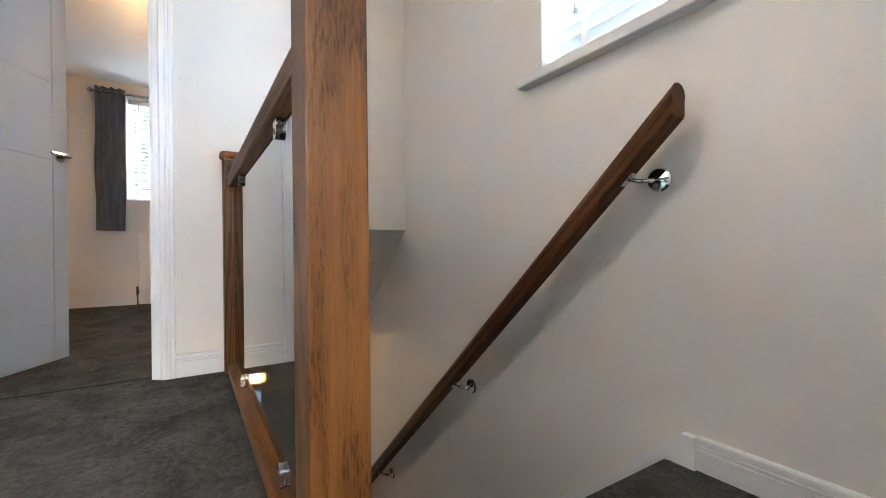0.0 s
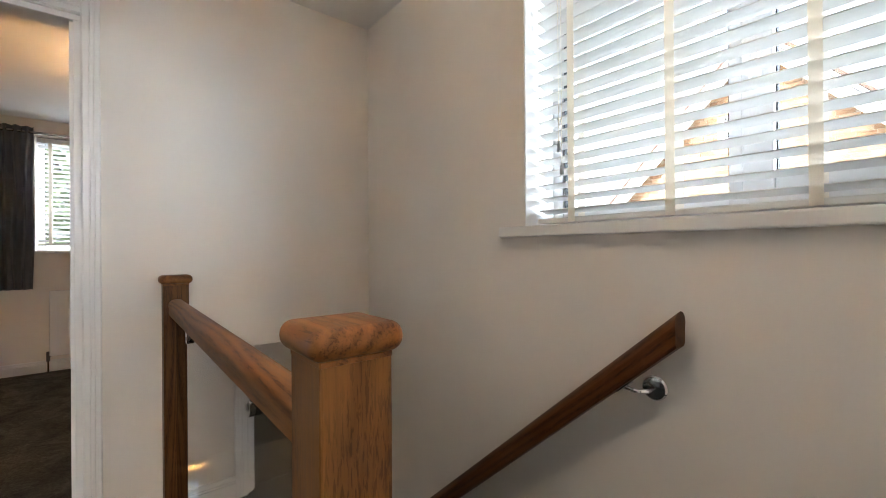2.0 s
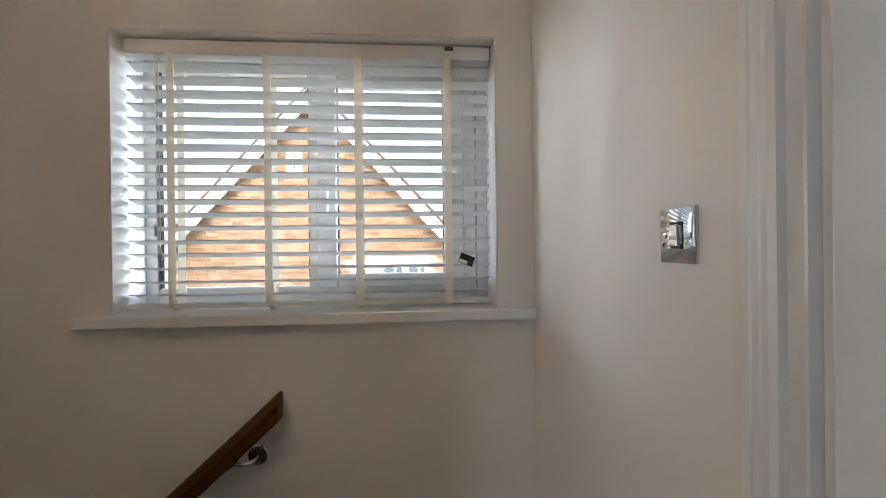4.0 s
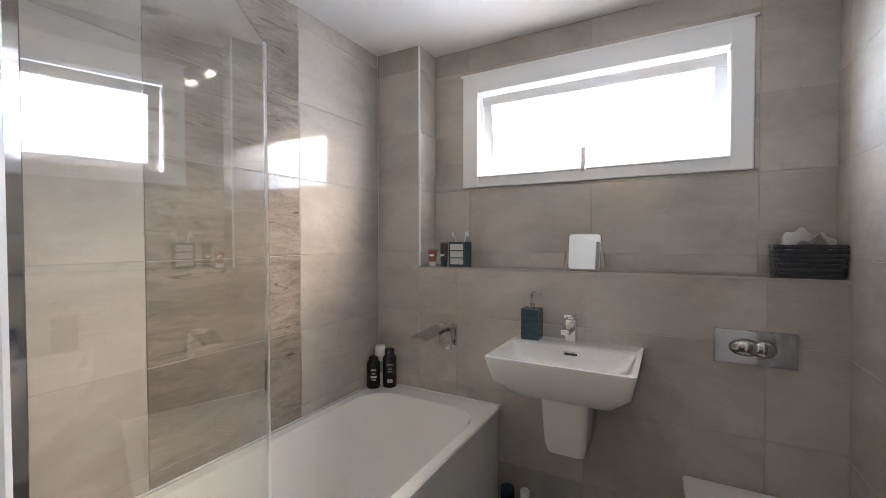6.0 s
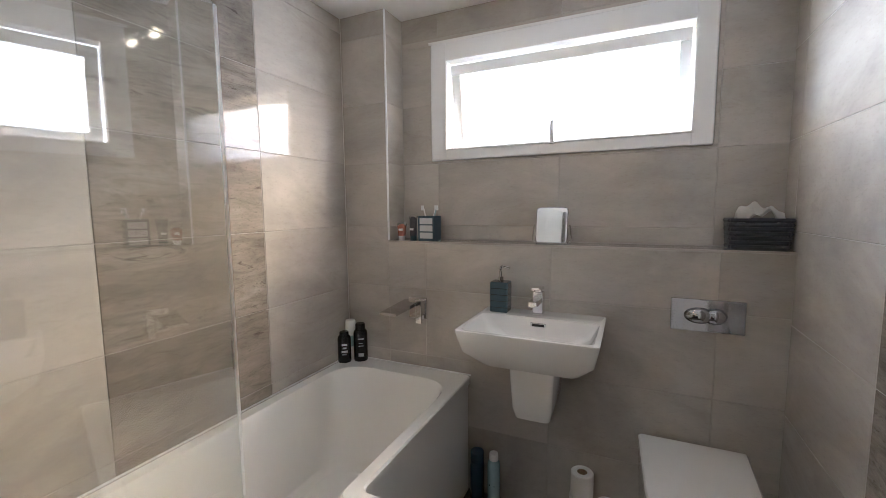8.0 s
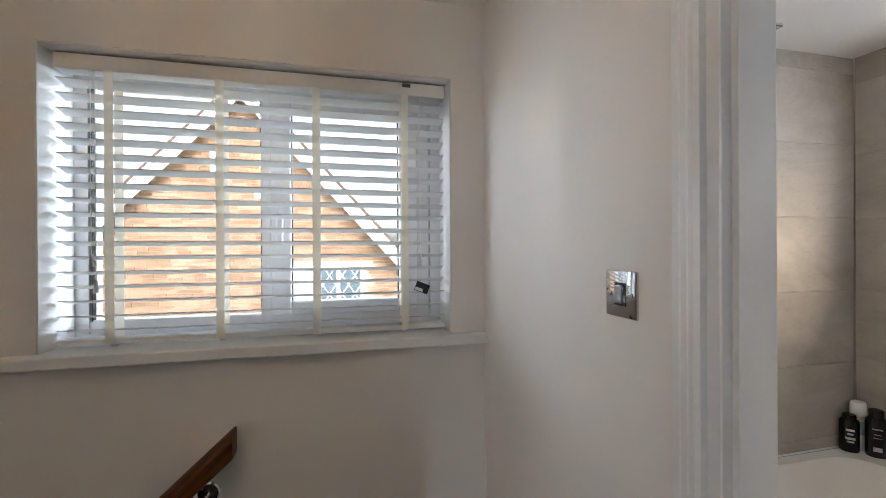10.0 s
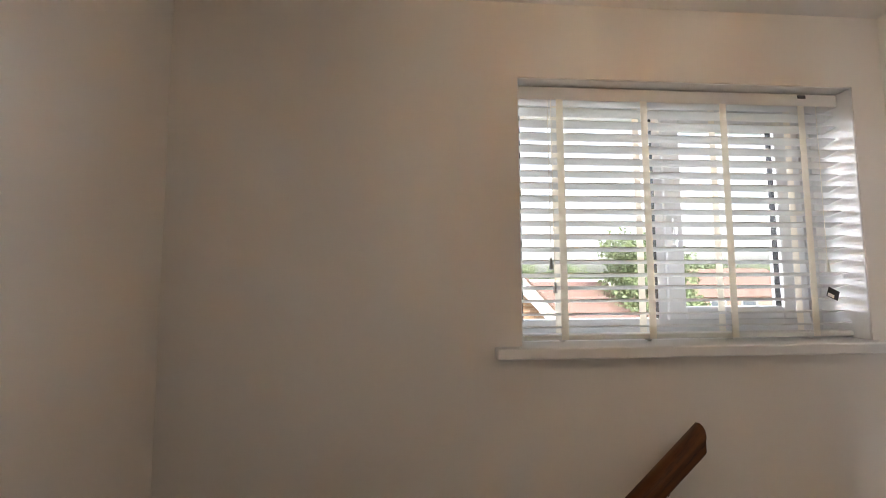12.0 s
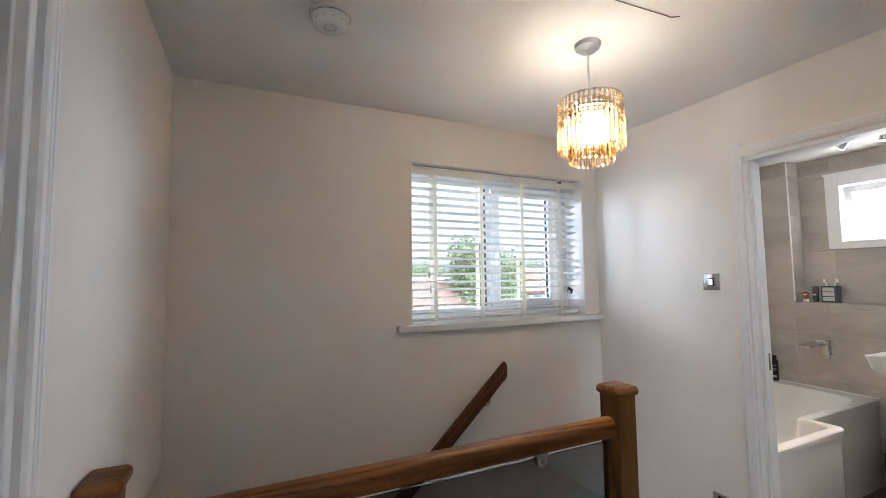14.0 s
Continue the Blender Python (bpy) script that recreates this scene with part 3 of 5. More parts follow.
# ---- landing: window and blind ----
def casement(name, label, m, width, height, panes, depth=0.06, frame_w=0.055, glass=None, lift=0.0, fall=0.0):
    """A plastic window: local x across, y inwards (negative is the room), z up from the frame's foot. panes: (x0, x1, sash width or 0)."""
    root = thing(name, label, "window", m, kind="structure")
    sec = [(0, 0), (frame_w, 0), (frame_w, depth * 0.6), (frame_w - 0.012, depth * 0.75), (frame_w - 0.012, depth), (0, depth)]
    part("frame_side", extrude(sec, (0, depth, 0), (0, depth, height), (1, 0, 0), (0, -1, 0)), UPVC, root)
    part("frame_side", extrude(sec, (width, depth, 0), (width, depth, height), (-1, 0, 0), (0, -1, 0)), UPVC, root)
    part("frame_foot", extrude(sec, (frame_w - 0.012, depth, 0), (width - frame_w + 0.012, depth, 0), (0, 0, 1), (0, -1, 0)), UPVC, root)
    part("frame_head", extrude(sec, (frame_w - 0.012, depth, height), (width - frame_w + 0.012, depth, height), (0, 0, -1), (0, -1, 0)), UPVC, root)
    f = frame_w - 0.012
    z0, z1 = f + lift, height - f - fall
    if lift:
        part("bottom_bead", box(f + 0.001, width - f - 0.001, 0.003, depth * 0.9, f - 0.01, z0, 0.004), UPVC, root)
    if fall:
        part("top_bead", box(f + 0.001, width - f - 0.001, 0.003, depth * 0.9, z1, height - f + 0.01, 0.004), UPVC, root)
    for x0, x1, sash in panes:
        if sash:
            s = part("sash", box(x0, x0 + sash, -0.012, depth * 0.8, z0 - 0.006, z1 + 0.006, 0.006), UPVC, root)
            part("stile", box(x1 - sash, x1, -0.012, depth * 0.8, z0 - 0.006, z1 + 0.006, 0.006), UPVC, s)
            part("rail", box(x0 + sash, x1 - sash, -0.0115, depth * 0.8 - 0.001, z0 - 0.006, z0 + sash * 0.6, 0.006), UPVC, s)
            part("rail", box(x0 + sash, x1 - sash, -0.0115, depth * 0.8 - 0.001, z1 - sash * 0.6, z1 + 0.006, 0.006), UPVC, s)
            gx0, gx1, gz0, gz1 = x0 + sash - 0.004, x1 - sash + 0.004, z0 + sash * 0.6 - 0.004, z1 - sash * 0.6 + 0.004
        else:
            gx0, gx1, gz0, gz1 = x0 - 0.004, x1 + 0.004, z0 - 0.004, z1 + 0.004
        pane = part("pane", box(gx0, gx1, depth * 0.4, depth * 0.4 + 0.006, gz0, gz1), glass or GLASS, root)
        pane.visible_shadow = False
        for a, b in ((gx0 + 0.0042, gx0 + 0.0072), (gx1 - 0.0072, gx1 - 0.0042)):
            part("seal", box(a, b, depth * 0.4 - 0.022, depth * 0.4 - 0.0005, gz0, gz1), BLACK, root, "black glazing gasket")
    return root


WX0, WX1, WZ0, WZ1 = -1.366, -0.124, 1.221, 2.132
win = casement("window_1", "white plastic casement window with a fixed and an opening pane", pose(WX0, 0.17, WZ0 - 0.02), WX1 - WX0, WZ1 - WZ0 + 0.02,
               [(0.05, 0.578, 0), (0.608, 1.146, 0.072)], lift=0.045, fall=0.02)
part("frame_filler", box(1.147, 1.192, 0.002, 0.05, 0.045, WZ1 - WZ0 - 0.02, 0.004), UPVC, win)
part("mullion", box(0.575, 0.622, 0.0, 0.06, 0.05, WZ1 - WZ0 - 0.035, 0.006), UPVC, win)
hnd = part("handle", box(0.634, 0.654, -0.022, -0.012, 0.37, 0.47, 0.004), UPVC, win)
part("lever", box(0.634, 0.654, -0.045, -0.03, 0.34, 0.45, 0.005), UPVC, hnd)
sill = part("window_sill", box(-1.455, -0.001, -0.044, 0.17, 1.184, 1.221, 0.006, 3), TRIM)
for name, a in (("trim_reveal_a", (-1.3655, -1.3615, 0.002, 0.168, 1.2215, 2.1315)), ("trim_reveal_b", (-0.1285, -0.1245, 0.002, 0.168, 1.2215, 2.1315)), ("trim_reveal_top", (-1.361, -0.129, 0.002, 0.168, 2.1275, 2.1315))):
    tagged(part(name, box(*a, 0.001, 1), TRIM), "thin white plates lining the landing window reveal", "window reveal", kind="structure")
tagged(sill, "white painted deep window board under the landing window", "window sill", kind="structure")


def blind(name, label, m, width, drop, tapes, pitch=0.0453, tilt=13, slat_w=0.05):
    """A wooden venetian blind hanging from local z = 0; y negative is the room."""
    root = thing(name, label, "blind", m)
    part("headrail", box(0.0, width, -0.030, 0.026, -0.052, -0.004, 0.003), SLATMAT, root)
    # Near-black strip gives the gap over the headrail its shade.
    part("headrail_shadow_gap", box(0.004, width - 0.004, -0.02, 0.02, -0.004, 0.0), SHADOWGAP, root, "dark strip put in for the shade above the headrail")
    bm = bmesh.new()
    n = 4
    rows = []
    for k in range(n + 1):
        s = -0.5 + k / n
        c = 0.0022 * (1 - 4 * s * s)
        rows.append([bm.verts.new((0.004 + (width - 0.008) * e, s * slat_w, c + o)) for o in (0.0014, -0.0014) for e in (0, 1)])
    for a, b in zip(rows, rows[1:]):
        bm.faces.new((a[0], a[1], b[1], b[0]))
        bm.faces.new((a[3], a[2], b[2], b[3]))
        bm.faces.new((a[0], b[0], b[2], a[2]))
        bm.faces.new((a[1], a[3], b[3], b[1]))
    bm.faces.new((rows[0][0], rows[0][2], rows[0][3], rows[0][1]))
    bm.faces.new((rows[-1][0], rows[-1][1], rows[-1][3], rows[-1][2]))
    me = mesh_of("slat", bm, SLATMAT)
    count = int((drop - 0.082) / pitch)
    for i in range(count):
        z = -0.085 - pitch * i
        share("slat", me, root, pose(0, 0, z + 0.0008 * math.sin(i * 2.3), -tilt + 1.2 * math.sin(i * 1.7), 0, 0))
    zb = -0.085 - pitch * count + 0.022
    part("bottom_rail", box(0.0, width, -0.026, 0.026, zb - 0.018, zb, 0.004), SLATMAT, root)
    for x in tapes:
        for y in (-0.031, 0.0295):
            part("ladder_tape", box(x - 0.0125, x + 0.0125, y - 0.0012, y, zb - 0.016, -0.05), TAPE, root, "cream cloth ladder tape")
        part("tape_button", box(x - 0.009, x + 0.009, -0.009, 0.009, zb - 0.026, zb - 0.018, 0.003), SLATMAT, root)
    return root


LB = blind("window_blind", "white wooden venetian blind with cream tapes, slats half open", pose(-1.348, 0.075, 2.127), 1.212, 2.127 - 1.226, [0.145, 0.456, 0.757, 1.063])
for x, z in ((0.100, -0.655), (0.112, -0.735), (1.118, -0.665)):
    cord = part("cord", rod(bmesh.new(), (x, -0.036, -0.05), (x, -0.036, z + 0.03), 0.0012, n=6), TAPE, LB)
    part("toggle", rod(bmesh.new(), (x, -0.036, z), (x, -0.036, z + 0.038), 0.0075, 0.0045, 10), GREYCARD if x < 1 else SLATMAT, cord, "small wooden cord pull")
part("warning_tag", box(-0.026, 0.026, -0.0006, 0.0006, -0.017, 0.017), BLACK, LB, "black and white safety tag hanging from the cord", at=pose(1.122, -0.044, -0.745, 0, 22, 8))
part("tag_stripe", box(-0.024, 0.006, -0.0012, -0.0004, -0.015, -0.004), TISSUE, LB, "white printed stripe on the tag", at=pose(1.122, -0.0445, -0.745, 0, 22, 8))
part("headrail_clip", box(1.055, 1.085, -0.033, -0.030, -0.022, -0.010), DARKMETAL, LB)

# ---- landing: handrail, balustrade ----
RAILSEC = [(-0.027, 0.006), (-0.027, 0.030), (-0.030, 0.040), (-0.026, 0.052), (-0.016, 0.060), (0.0, 0.063), (0.016, 0.060), (0.026, 0.052), (0.030, 0.040), (0.027, 0.030), (0.027, 0.006), (0.022, 0.0), (-0.022, 0.0)]
hand = thing("wall_handrail", "dark oiled oak handrail on chrome wall brackets down the stairs", "handrail")
run = Vector((-1, 0, -SLOPE)).normalized()
upn = Vector((-SLOPE, 0, 1)).normalized()
head = Vector((-0.845, -0.066, 0.968))
bm = extrude(RAILSEC, (0, 0, 0), (3.75, 0, 0), (0, -1.06, 0), (0, 0, 1.03))
for v in bm.verts:
    if v.co.x < 1:
        v.co.x -= v.co.z * SLOPE
rail_m = Matrix.Translation((-0.825, -0.071, 0.899)) @ Matrix((run, Vector((0, -1, 0)), upn)).transposed().to_4x4()
part("rail", bm, OAK_RAIL, hand, smooth=True, at=rail_m)
for x in (-0.916, -1.825, -2.73, -3.5):
    zc = 0.761 + (x + 0.916) * 0.91
    br = part("bracket", lathe([(0, 0), (0.034, 0), (0.034, 0.005), (0.030, 0.010), (0.012, 0.012), (0, 0.012)], 28), CHROME, hand, "polished chrome wall bracket", True, pose(x, -0.0005, zc, 90))
    xs = x - 0.052
    zr = head.z + (xs - head.x) * SLOPE - 0.092 - zc
    part("arm", sweep(tube_path([(0, 0, 0.01), (-0.006, -0.004, 0.036), (-0.028, zr * 0.25 - 0.004, 0.056), (-0.046, zr * 0.7, 0.064), (-0.052, zr, 0.066)]), 0.006), CHROME, br, smooth=True)
    part("saddle", box(-0.024, 0.024, -0.002, 0.003, -0.012, 0.012, 0.001), CHROME, br, at=pose(-0.052, zr + 0.001, 0.066, 0, 0, math.degrees(math.atan(SLOPE))))

bal = thing("balustrade", "oak newel posts and rails holding a grey-tinted glass panel", "balustrade")
YB = -0.938


def newel(x0, x1, foot, top, over0, over1):
    """Post between x0 and x1, its cap standing over by over0 and over1."""
    p = part("newel_post", box(x0, x1, YB - 0.045, YB + 0.045, foot, top - 0.035, 0.003, 2), OAK_V, bal, "square oak newel post")
    part("neck", box(x0 - 0.0005, x1 + 0.0005, YB - 0.0455, YB + 0.0455, top - 0.044, top - 0.034, 0.002, 1), OAK_X, p)
    part("cap", box(x0 - over0, x1 + over1, YB - 0.0585, YB + 0.0585, top - 0.036, top, 0.0165, 5), OAK_X, p, "rounded oak newel cap", True)


newel(-0.921, -0.831, -0.28, 1.058, 0.0135, 0.0135)
newel(XW + 0.001, -2.423, 0.0, 1.043, 0.0, 0.0135)
part("top_rail", extrude(RAILSEC, (-0.921, YB, 0.876), (-2.423, YB, 0.876), (0, 1, 0), (0, 0, 1.1)), OAK_X, bal, "moulded oak handrail", True)
part("bottom_rail", box(-2.423, -0.921, YB - 0.033, YB + 0.033, 0.0, 0.042, 0.004), OAK_X, bal, "oak bottom rail")
gp = part("glass_panel", box(-2.40, -0.935, YB - 0.004, YB + 0.004, 0.075, 0.858, 0.001, 1), SMOKED, bal, "grey-tinted toughened glass panel")
gp.visible_shadow = False


def clamp_plate(x, y0, y1, z, s):
    """D-shaped plate from z on, its round end pointing along s."""
    prof = [(-0.019, -0.004), (0.019, -0.004)] + [(0.019 * math.cos(a), 0.026 + 0.019 * math.sin(a)) for a in (k * math.pi / 10 for k in range(11))]
    return extrude(prof, (x, y0, z), (x, y1, z), (1, 0, 0), (0, 0, s))


for x in (-1.25, -2.04):
    for z, s in ((0.872, -1), (0.046, 1)):
        cl = part("clamp", clamp_plate(x, YB - 0.015, YB - 0.0045, z, s), STEEL, bal, "chrome glass clamp with a round end")
        part("clamp_back", clamp_plate(x, YB + 0.0045, YB + 0.015, z, s), STEEL, cl)
        part("clamp_foot", box(x - 0.0235, x + 0.0235, YB - 0.0155, YB + 0.0155, min(z, z + s * 0.006), max(z, z + s * 0.006), 0.001, 1), CHROME_DARKENED, cl)
        for d in (-1, 1):
            part("screw", rod(bmesh.new(), (x, YB + d * 0.0145, z + s * 0.026), (x, YB + d * 0.0165, z + s * 0.026), 0.007, n=12), DARKMETAL, cl)


# ---- landing: switch, socket, lamp, alarm ----
def faceplate(name, label, category, m, w, h):
    root = thing(name, label, category, m)
    part("plate", box(-w / 2, w / 2, -0.007, -0.0005, -h / 2, h / 2, 0.003, 2), CHROME, root, smooth=True)
    return root


sw = faceplate("light_switch", "square polished chrome light switch on the wall", "light switch", pose(0, -0.772, 1.438, 0, 0, -90), 0.086, 0.086)
part("rocker", box(-0.011, 0.011, -0.013, -0.006, -0.017, 0.017, 0.002), CHROME, sw, "chrome rocker")
part("rocker_surround", box(-0.015, 0.015, -0.0085, -0.0065, -0.021, 0.021), BLACK, sw, "dark rocker surround")
for x in (-0.030, 0.030):
    part("screw", rod(bmesh.new(), (x, -0.0085, 0), (x, -0.006, 0), 0.0045, n=12), CHROME, sw)
so = faceplate("wall_socket", "polished chrome double wall socket low on the wall", "socket", pose(0, -0.792, 0.332, 0, 0, -90), 0.146, 0.086)
for x in (-0.037, 0.037):
    part("insert", box(x - 0.022, x + 0.022, -0.009, -0.006, -0.03, 0.014), BLACK, so, "black socket insert")
    part("rocker", box(x - 0.007, x + 0.007, -0.012, -0.006, 0.02, 0.034, 0.001), CHROME, so)


def pendant(name, label, x, y, top, r1, zr, z_out, z_in, bulb=None):
    root = thing(name, label, "pendant lamp", pose(x, y, 0))
    part("ceiling_rose", lathe([(0, top), (0.05, top), (0.048, top - 0.018), (0.03, top - 0.032), (0.008, top - 0.04), (0, top - 0.04)], 28), UPVC, root, "white ceiling rose", True)
    part("flex", rod(bmesh.new(), (0, 0, zr + 0.01), (0, 0, top - 0.038), 0.0035, n=8), UPVC, root)
    # Flared skirt added to keep the bulb's light off the ceiling.
    part("lampholder", lathe([(0, zr + 0.02), (0.012, zr + 0.018), (0.02, zr - 0.01), (0.022, zr - 0.045), (0.032, zr - 0.057), (0.038, zr - 0.068), (0.036, zr - 0.068), (0.030, zr - 0.059), (0.018, zr - 0.054), (0, zr - 0.054)], 24), UPVC, root, smooth=True)
    part("bulb", lathe([(0, zr - 0.055), (0.014, zr - 0.058), (0.02, zr - 0.075), (0.042, zr - 0.10), (0.046, zr - 0.125), (0.036, zr - 0.152), (0.016, zr - 0.164), (0, zr - 0.166)], 20), bulb or BULB, root, "lit warm bulb", True)
    for r, z in ((r1, zr), (r1 - 0.004, zr - 0.055), (r1 * 0.66, zr - 0.01)):
        pts = [Vector((r * math.cos(k * math.tau / 48), r * math.sin(k * math.tau / 48), z)) for k in range(49)]
        part("hoop", sweep(pts, 0.003, 6), CHROME, root, "chrome hoop", True)
    spokes = bmesh.new()
    for k in range(3):
        a = k * math.tau / 3 + 0.4
        rod(spokes, (0.02 * math.cos(a), 0.02 * math.sin(a), zr), (r1 * math.cos(a), r1 * math.sin(a), zr), 0.0025, n=6)
    part("spokes", spokes, CHROME, root)

    def drop(length):
        return mesh_of("glass_rod", lathe([(0, 0), (0.006, -0.003), (0.0078, -0.012), (0.0078, -length + 0.012), (0.004, -length + 0.002), (0, -length)], 8), CRYSTAL)

    def beads(length):
        n = int(length / 0.014)
        prof = [(0, 0)]
        for i in range(n):
            c = -(i + 0.5) * length / n
            prof += [(0.0014, c + 0.0062), (0.0046, c + 0.003), (0.0054, c), (0.0046, c - 0.003), (0.0014, c - 0.0062)]
        return mesh_of("bead_strand", lathe(prof + [(0, -length)], 6), CRYSTAL, True)

    for r, n, z0, zb, z1 in ((r1, 40, zr, zr - 0.085, z_out), (r1 * 0.66, 26, zr - 0.01, zr - 0.10, z_in)):
        rod_me, bead_me = drop(zb - z1), beads(z0 - zb)
        for k in range(n):
            a = k * math.tau / n
            m = pose(r * math.cos(a), r * math.sin(a), zb, 0, 0, math.degrees(a))
            share("glass_rod", rod_me, root, m)
            share("bead_strand", bead_me, root, pose(r * math.cos(a), r * math.sin(a), z0))
    return root


pendant("pendant_lamp", "round pendant lamp of amber glass rods and beads, lit", -0.962, -0.94, TOP, 0.120, 2.165, 1.962, 1.915)
pendant("pendant_lamp", "round pendant lamp of amber glass rods in the lower hall, lit", -4.2, -0.63, -0.22, 0.10, -0.42, -0.60, -0.65, glow("hall_bulb", (1.0, 0.70, 0.42), 42))
alarm = thing("smoke_alarm", "round white smoke alarm on the landing ceiling", "smoke alarm", pose(-1.928, -0.714, TOP))
part("base", lathe([(0, 0), (0.072, 0), (0.072, -0.012), (0, -0.012)], 32), UPVC, alarm, smooth=True)
part("body", lathe([(0.064, -0.012), (0.068, -0.016), (0.064, -0.034), (0.046, -0.042), (0, -0.043)], 32), UPVC, alarm, smooth=True)
# Dark ring stands in for the shade between base and body.
part("vent_gap", lathe([(0.0645, -0.0118), (0.0655, -0.0118), (0.0685, -0.0158), (0.0640, -0.0162)], 32), SHADOWGAP, alarm, "dark ring put in for the shaded gap")
for k in range(12):
    a = k * math.tau / 12
    part("vent", box(-0.004, 0.004, 0.0585, 0.0625, -0.0372, -0.0345), GREYCARD, alarm, at=pose(0, 0, 0, 0, 0, math.degrees(a)))
part("grille_ring", lathe([(0.022, -0.0425), (0.024, -0.0455), (0.020, -0.0455), (0.018, -0.0425)], 24), GREYCARD, alarm)
part("test_button", lathe([(0, -0.047), (0.010, -0.046), (0.011, -0.042), (0, -0.042)], 16), UPVC, alarm)
hook = part("cable", sweep(tube_path([(-1.16, -1.180, TOP - 0.004), (-0.98, -1.188, TOP - 0.004), (-0.85, -1.195, TOP - 0.004), (-0.825, -1.20, TOP - 0.008), (-0.816, -1.228, TOP - 0.02)]), 0.0021, 8), BARE_CABLE, smooth=True)
tagged(hook, "thin dark bent cable across the landing ceiling", "cable")

# ---- lower hall ----
hd = thing("door_hall", "white front door with an obscured glass pane", "door", pose(-5.5, -0.44, -2.6), kind="structure")
part("leaf", box(0.003, 0.04, -0.40, 0.40, 0.0, 2.05, 0.004), DOORPAINT, hd)
# The pane glows by itself in place of daylight; a wall stands behind.
part("glazing", box(0.036, 0.044, -0.07, 0.02, 0.5, 1.65), glow("hall_pane_glow", (0.75, 0.88, 1.0), 0.35), hd, "obscured glass pane with daylight put in as glow")

# ---- bedroom through the doorway ----
seam = part("trim_carpet_seam", box(XW - 0.062, XW - 0.048, -2.02, -1.256, -0.002, 0.0035, 0.001, 1), SHADOWGAP)
tagged(seam, "dark seam between two carpets at the bedroom doorway", "carpet seam", kind="structure")
door = thing("door_bedroom", "pale grey-white panel door with grooves, standing ajar", "door", pose(XW - 0.09, -2.02, 0.008, 0, 0, 63), kind="structure")
# local y runs from the hinge to the latch edge; local +x is the face seen from the landing
part("leaf", box(-0.035, -0.006, 0.002, 0.742, 0.0, 2.0, 0.002, 1), DOORPAINT, door)
for y0, y1, z0, z1, nm in ((0.002, 0.0965, 0.0, 2.0, "stile"), (0.6515, 0.742, 0.0, 2.0, "stile"), (0.1035, 0.6445, 0.0, 0.1915, "rail"), (0.1035, 0.6445, 1.8835, 2.0, "rail")):
    part(nm, box(-0.0065, 0.0, y0, y1, z0, z1, 0.0025, 2), DOORPAINT, door)
grooves = (0.195, 0.622, 1.05, 1.455, 1.88)
for z0, z1 in zip(grooves, grooves[1:]):
    part("panel", box(-0.0065, 0.0, 0.1035, 0.6445, z0 + 0.0035, z1 - 0.0035, 0.0025, 2), DOORPAINT, door)
lev = part("door_handle", lathe([(0, 0), (0.026, 0), (0.026, 0.006), (0.012, 0.009), (0, 0.009)], 24), CHROME_DARKENED, door, "chrome lever handle", True, pose(0.0, 0.692, 1.077, 0, 90))
part("lever", sweep(tube_path([(0, 0, 0.005), (0, 0, 0.05), (0, -0.02, 0.056), (0, -0.115, 0.054)]), 0.0085), CHROME_DARKENED, lev, smooth=True)
part("latch_plate", box(-0.029, -0.006, 0.7415, 0.7435, 0.99, 1.13), STEEL, door)

bw = casement("window_2", "white plastic bedroom window with obscured view", pose(-5.98, -1.69, 1.155, 0, 0, 90), 1.24, 1.09, [(0.06, 0.60, 0), (0.64, 1.17, 0)])
tagged(part("window_sill_bedroom", box(-5.98, -5.825, -1.73, -0.41, 1.128, 1.153, 0.005), TRIM), "grey-white bedroom window board", "window sill", kind="structure")
blind("window_blind", "white wooden venetian blind at the bedroom window, slats half open", pose(-5.90, -1.675, 2.24, 0, 0, 90), 1.21, 1.075, [0.09, 0.60, 1.10], tilt=20)
pole = thing("curtain_pole", "brushed steel curtain pole with round finials", "curtain pole")
part("pole", rod(bmesh.new(), (-5.75, -1.95, 2.25), (-5.75, -0.20, 2.25), 0.012), STEEL, pole, smooth=True)
for y in (-1.975, -0.175):
    part("finial", lathe([(0, -0.028), (0.016, -0.02), (0.026, 0), (0.016, 0.02), (0, 0.028)], 16), STEEL, pole, smooth=True, at=pose(-5.75, y, 2.25))
for y in (-1.92, -0.22):
    part("pole_bracket", rod(bmesh.new(), (-5.85, y, 2.25), (-5.75, y, 2.25), 0.008), STEEL, pole)


def curtain(y0, y1, label):
    bm = bmesh.new()
    n, rows = 60, 14
    grid = []
    for j in range(rows + 1):
        z = 0.80 + (2.30 - 0.80) * j / rows
        row = []
        for i in range(n + 1):
            s = i / n
            depth = 0.024 * math.sin(s * math.tau * 4.0 + 0.25 * math.sin(j * 0.5)) + 0.005 * math.sin(s * 41 + j * 0.3)
            row.append(bm.verts.new((-5.75 + depth, y0 + (y1 - y0) * s + 0.006 * math.sin(j * 0.7 + s * 5), z)))
        grid.append(row)
    for a, b in zip(grid, grid[1:]):
        for i in range(n):
            bm.faces.new((a[i], a[i + 1], b[i + 1], b[i]))
    bmesh.ops.solidify(bm, geom=bm.faces[:], thickness=0.004)
    root = thing("curtain", label, "curtain")
    part("cloth", bm, CURTAIN, root, smooth=True)
    for k in range(5):
        y = y0 + (y1 - y0) * (k + 0.5) / 5
        ring = [Vector((-5.75 + 0.02 * math.cos(a * math.tau / 20), y, 2.26 + 0.02 * math.sin(a * math.tau / 20))) for a in range(21)]
        part("eyelet", sweep(ring, 0.003, 6), STEEL, root)


curtain(-1.94, -1.69, "charcoal grey eyelet curtain hanging beside the bedroom window")
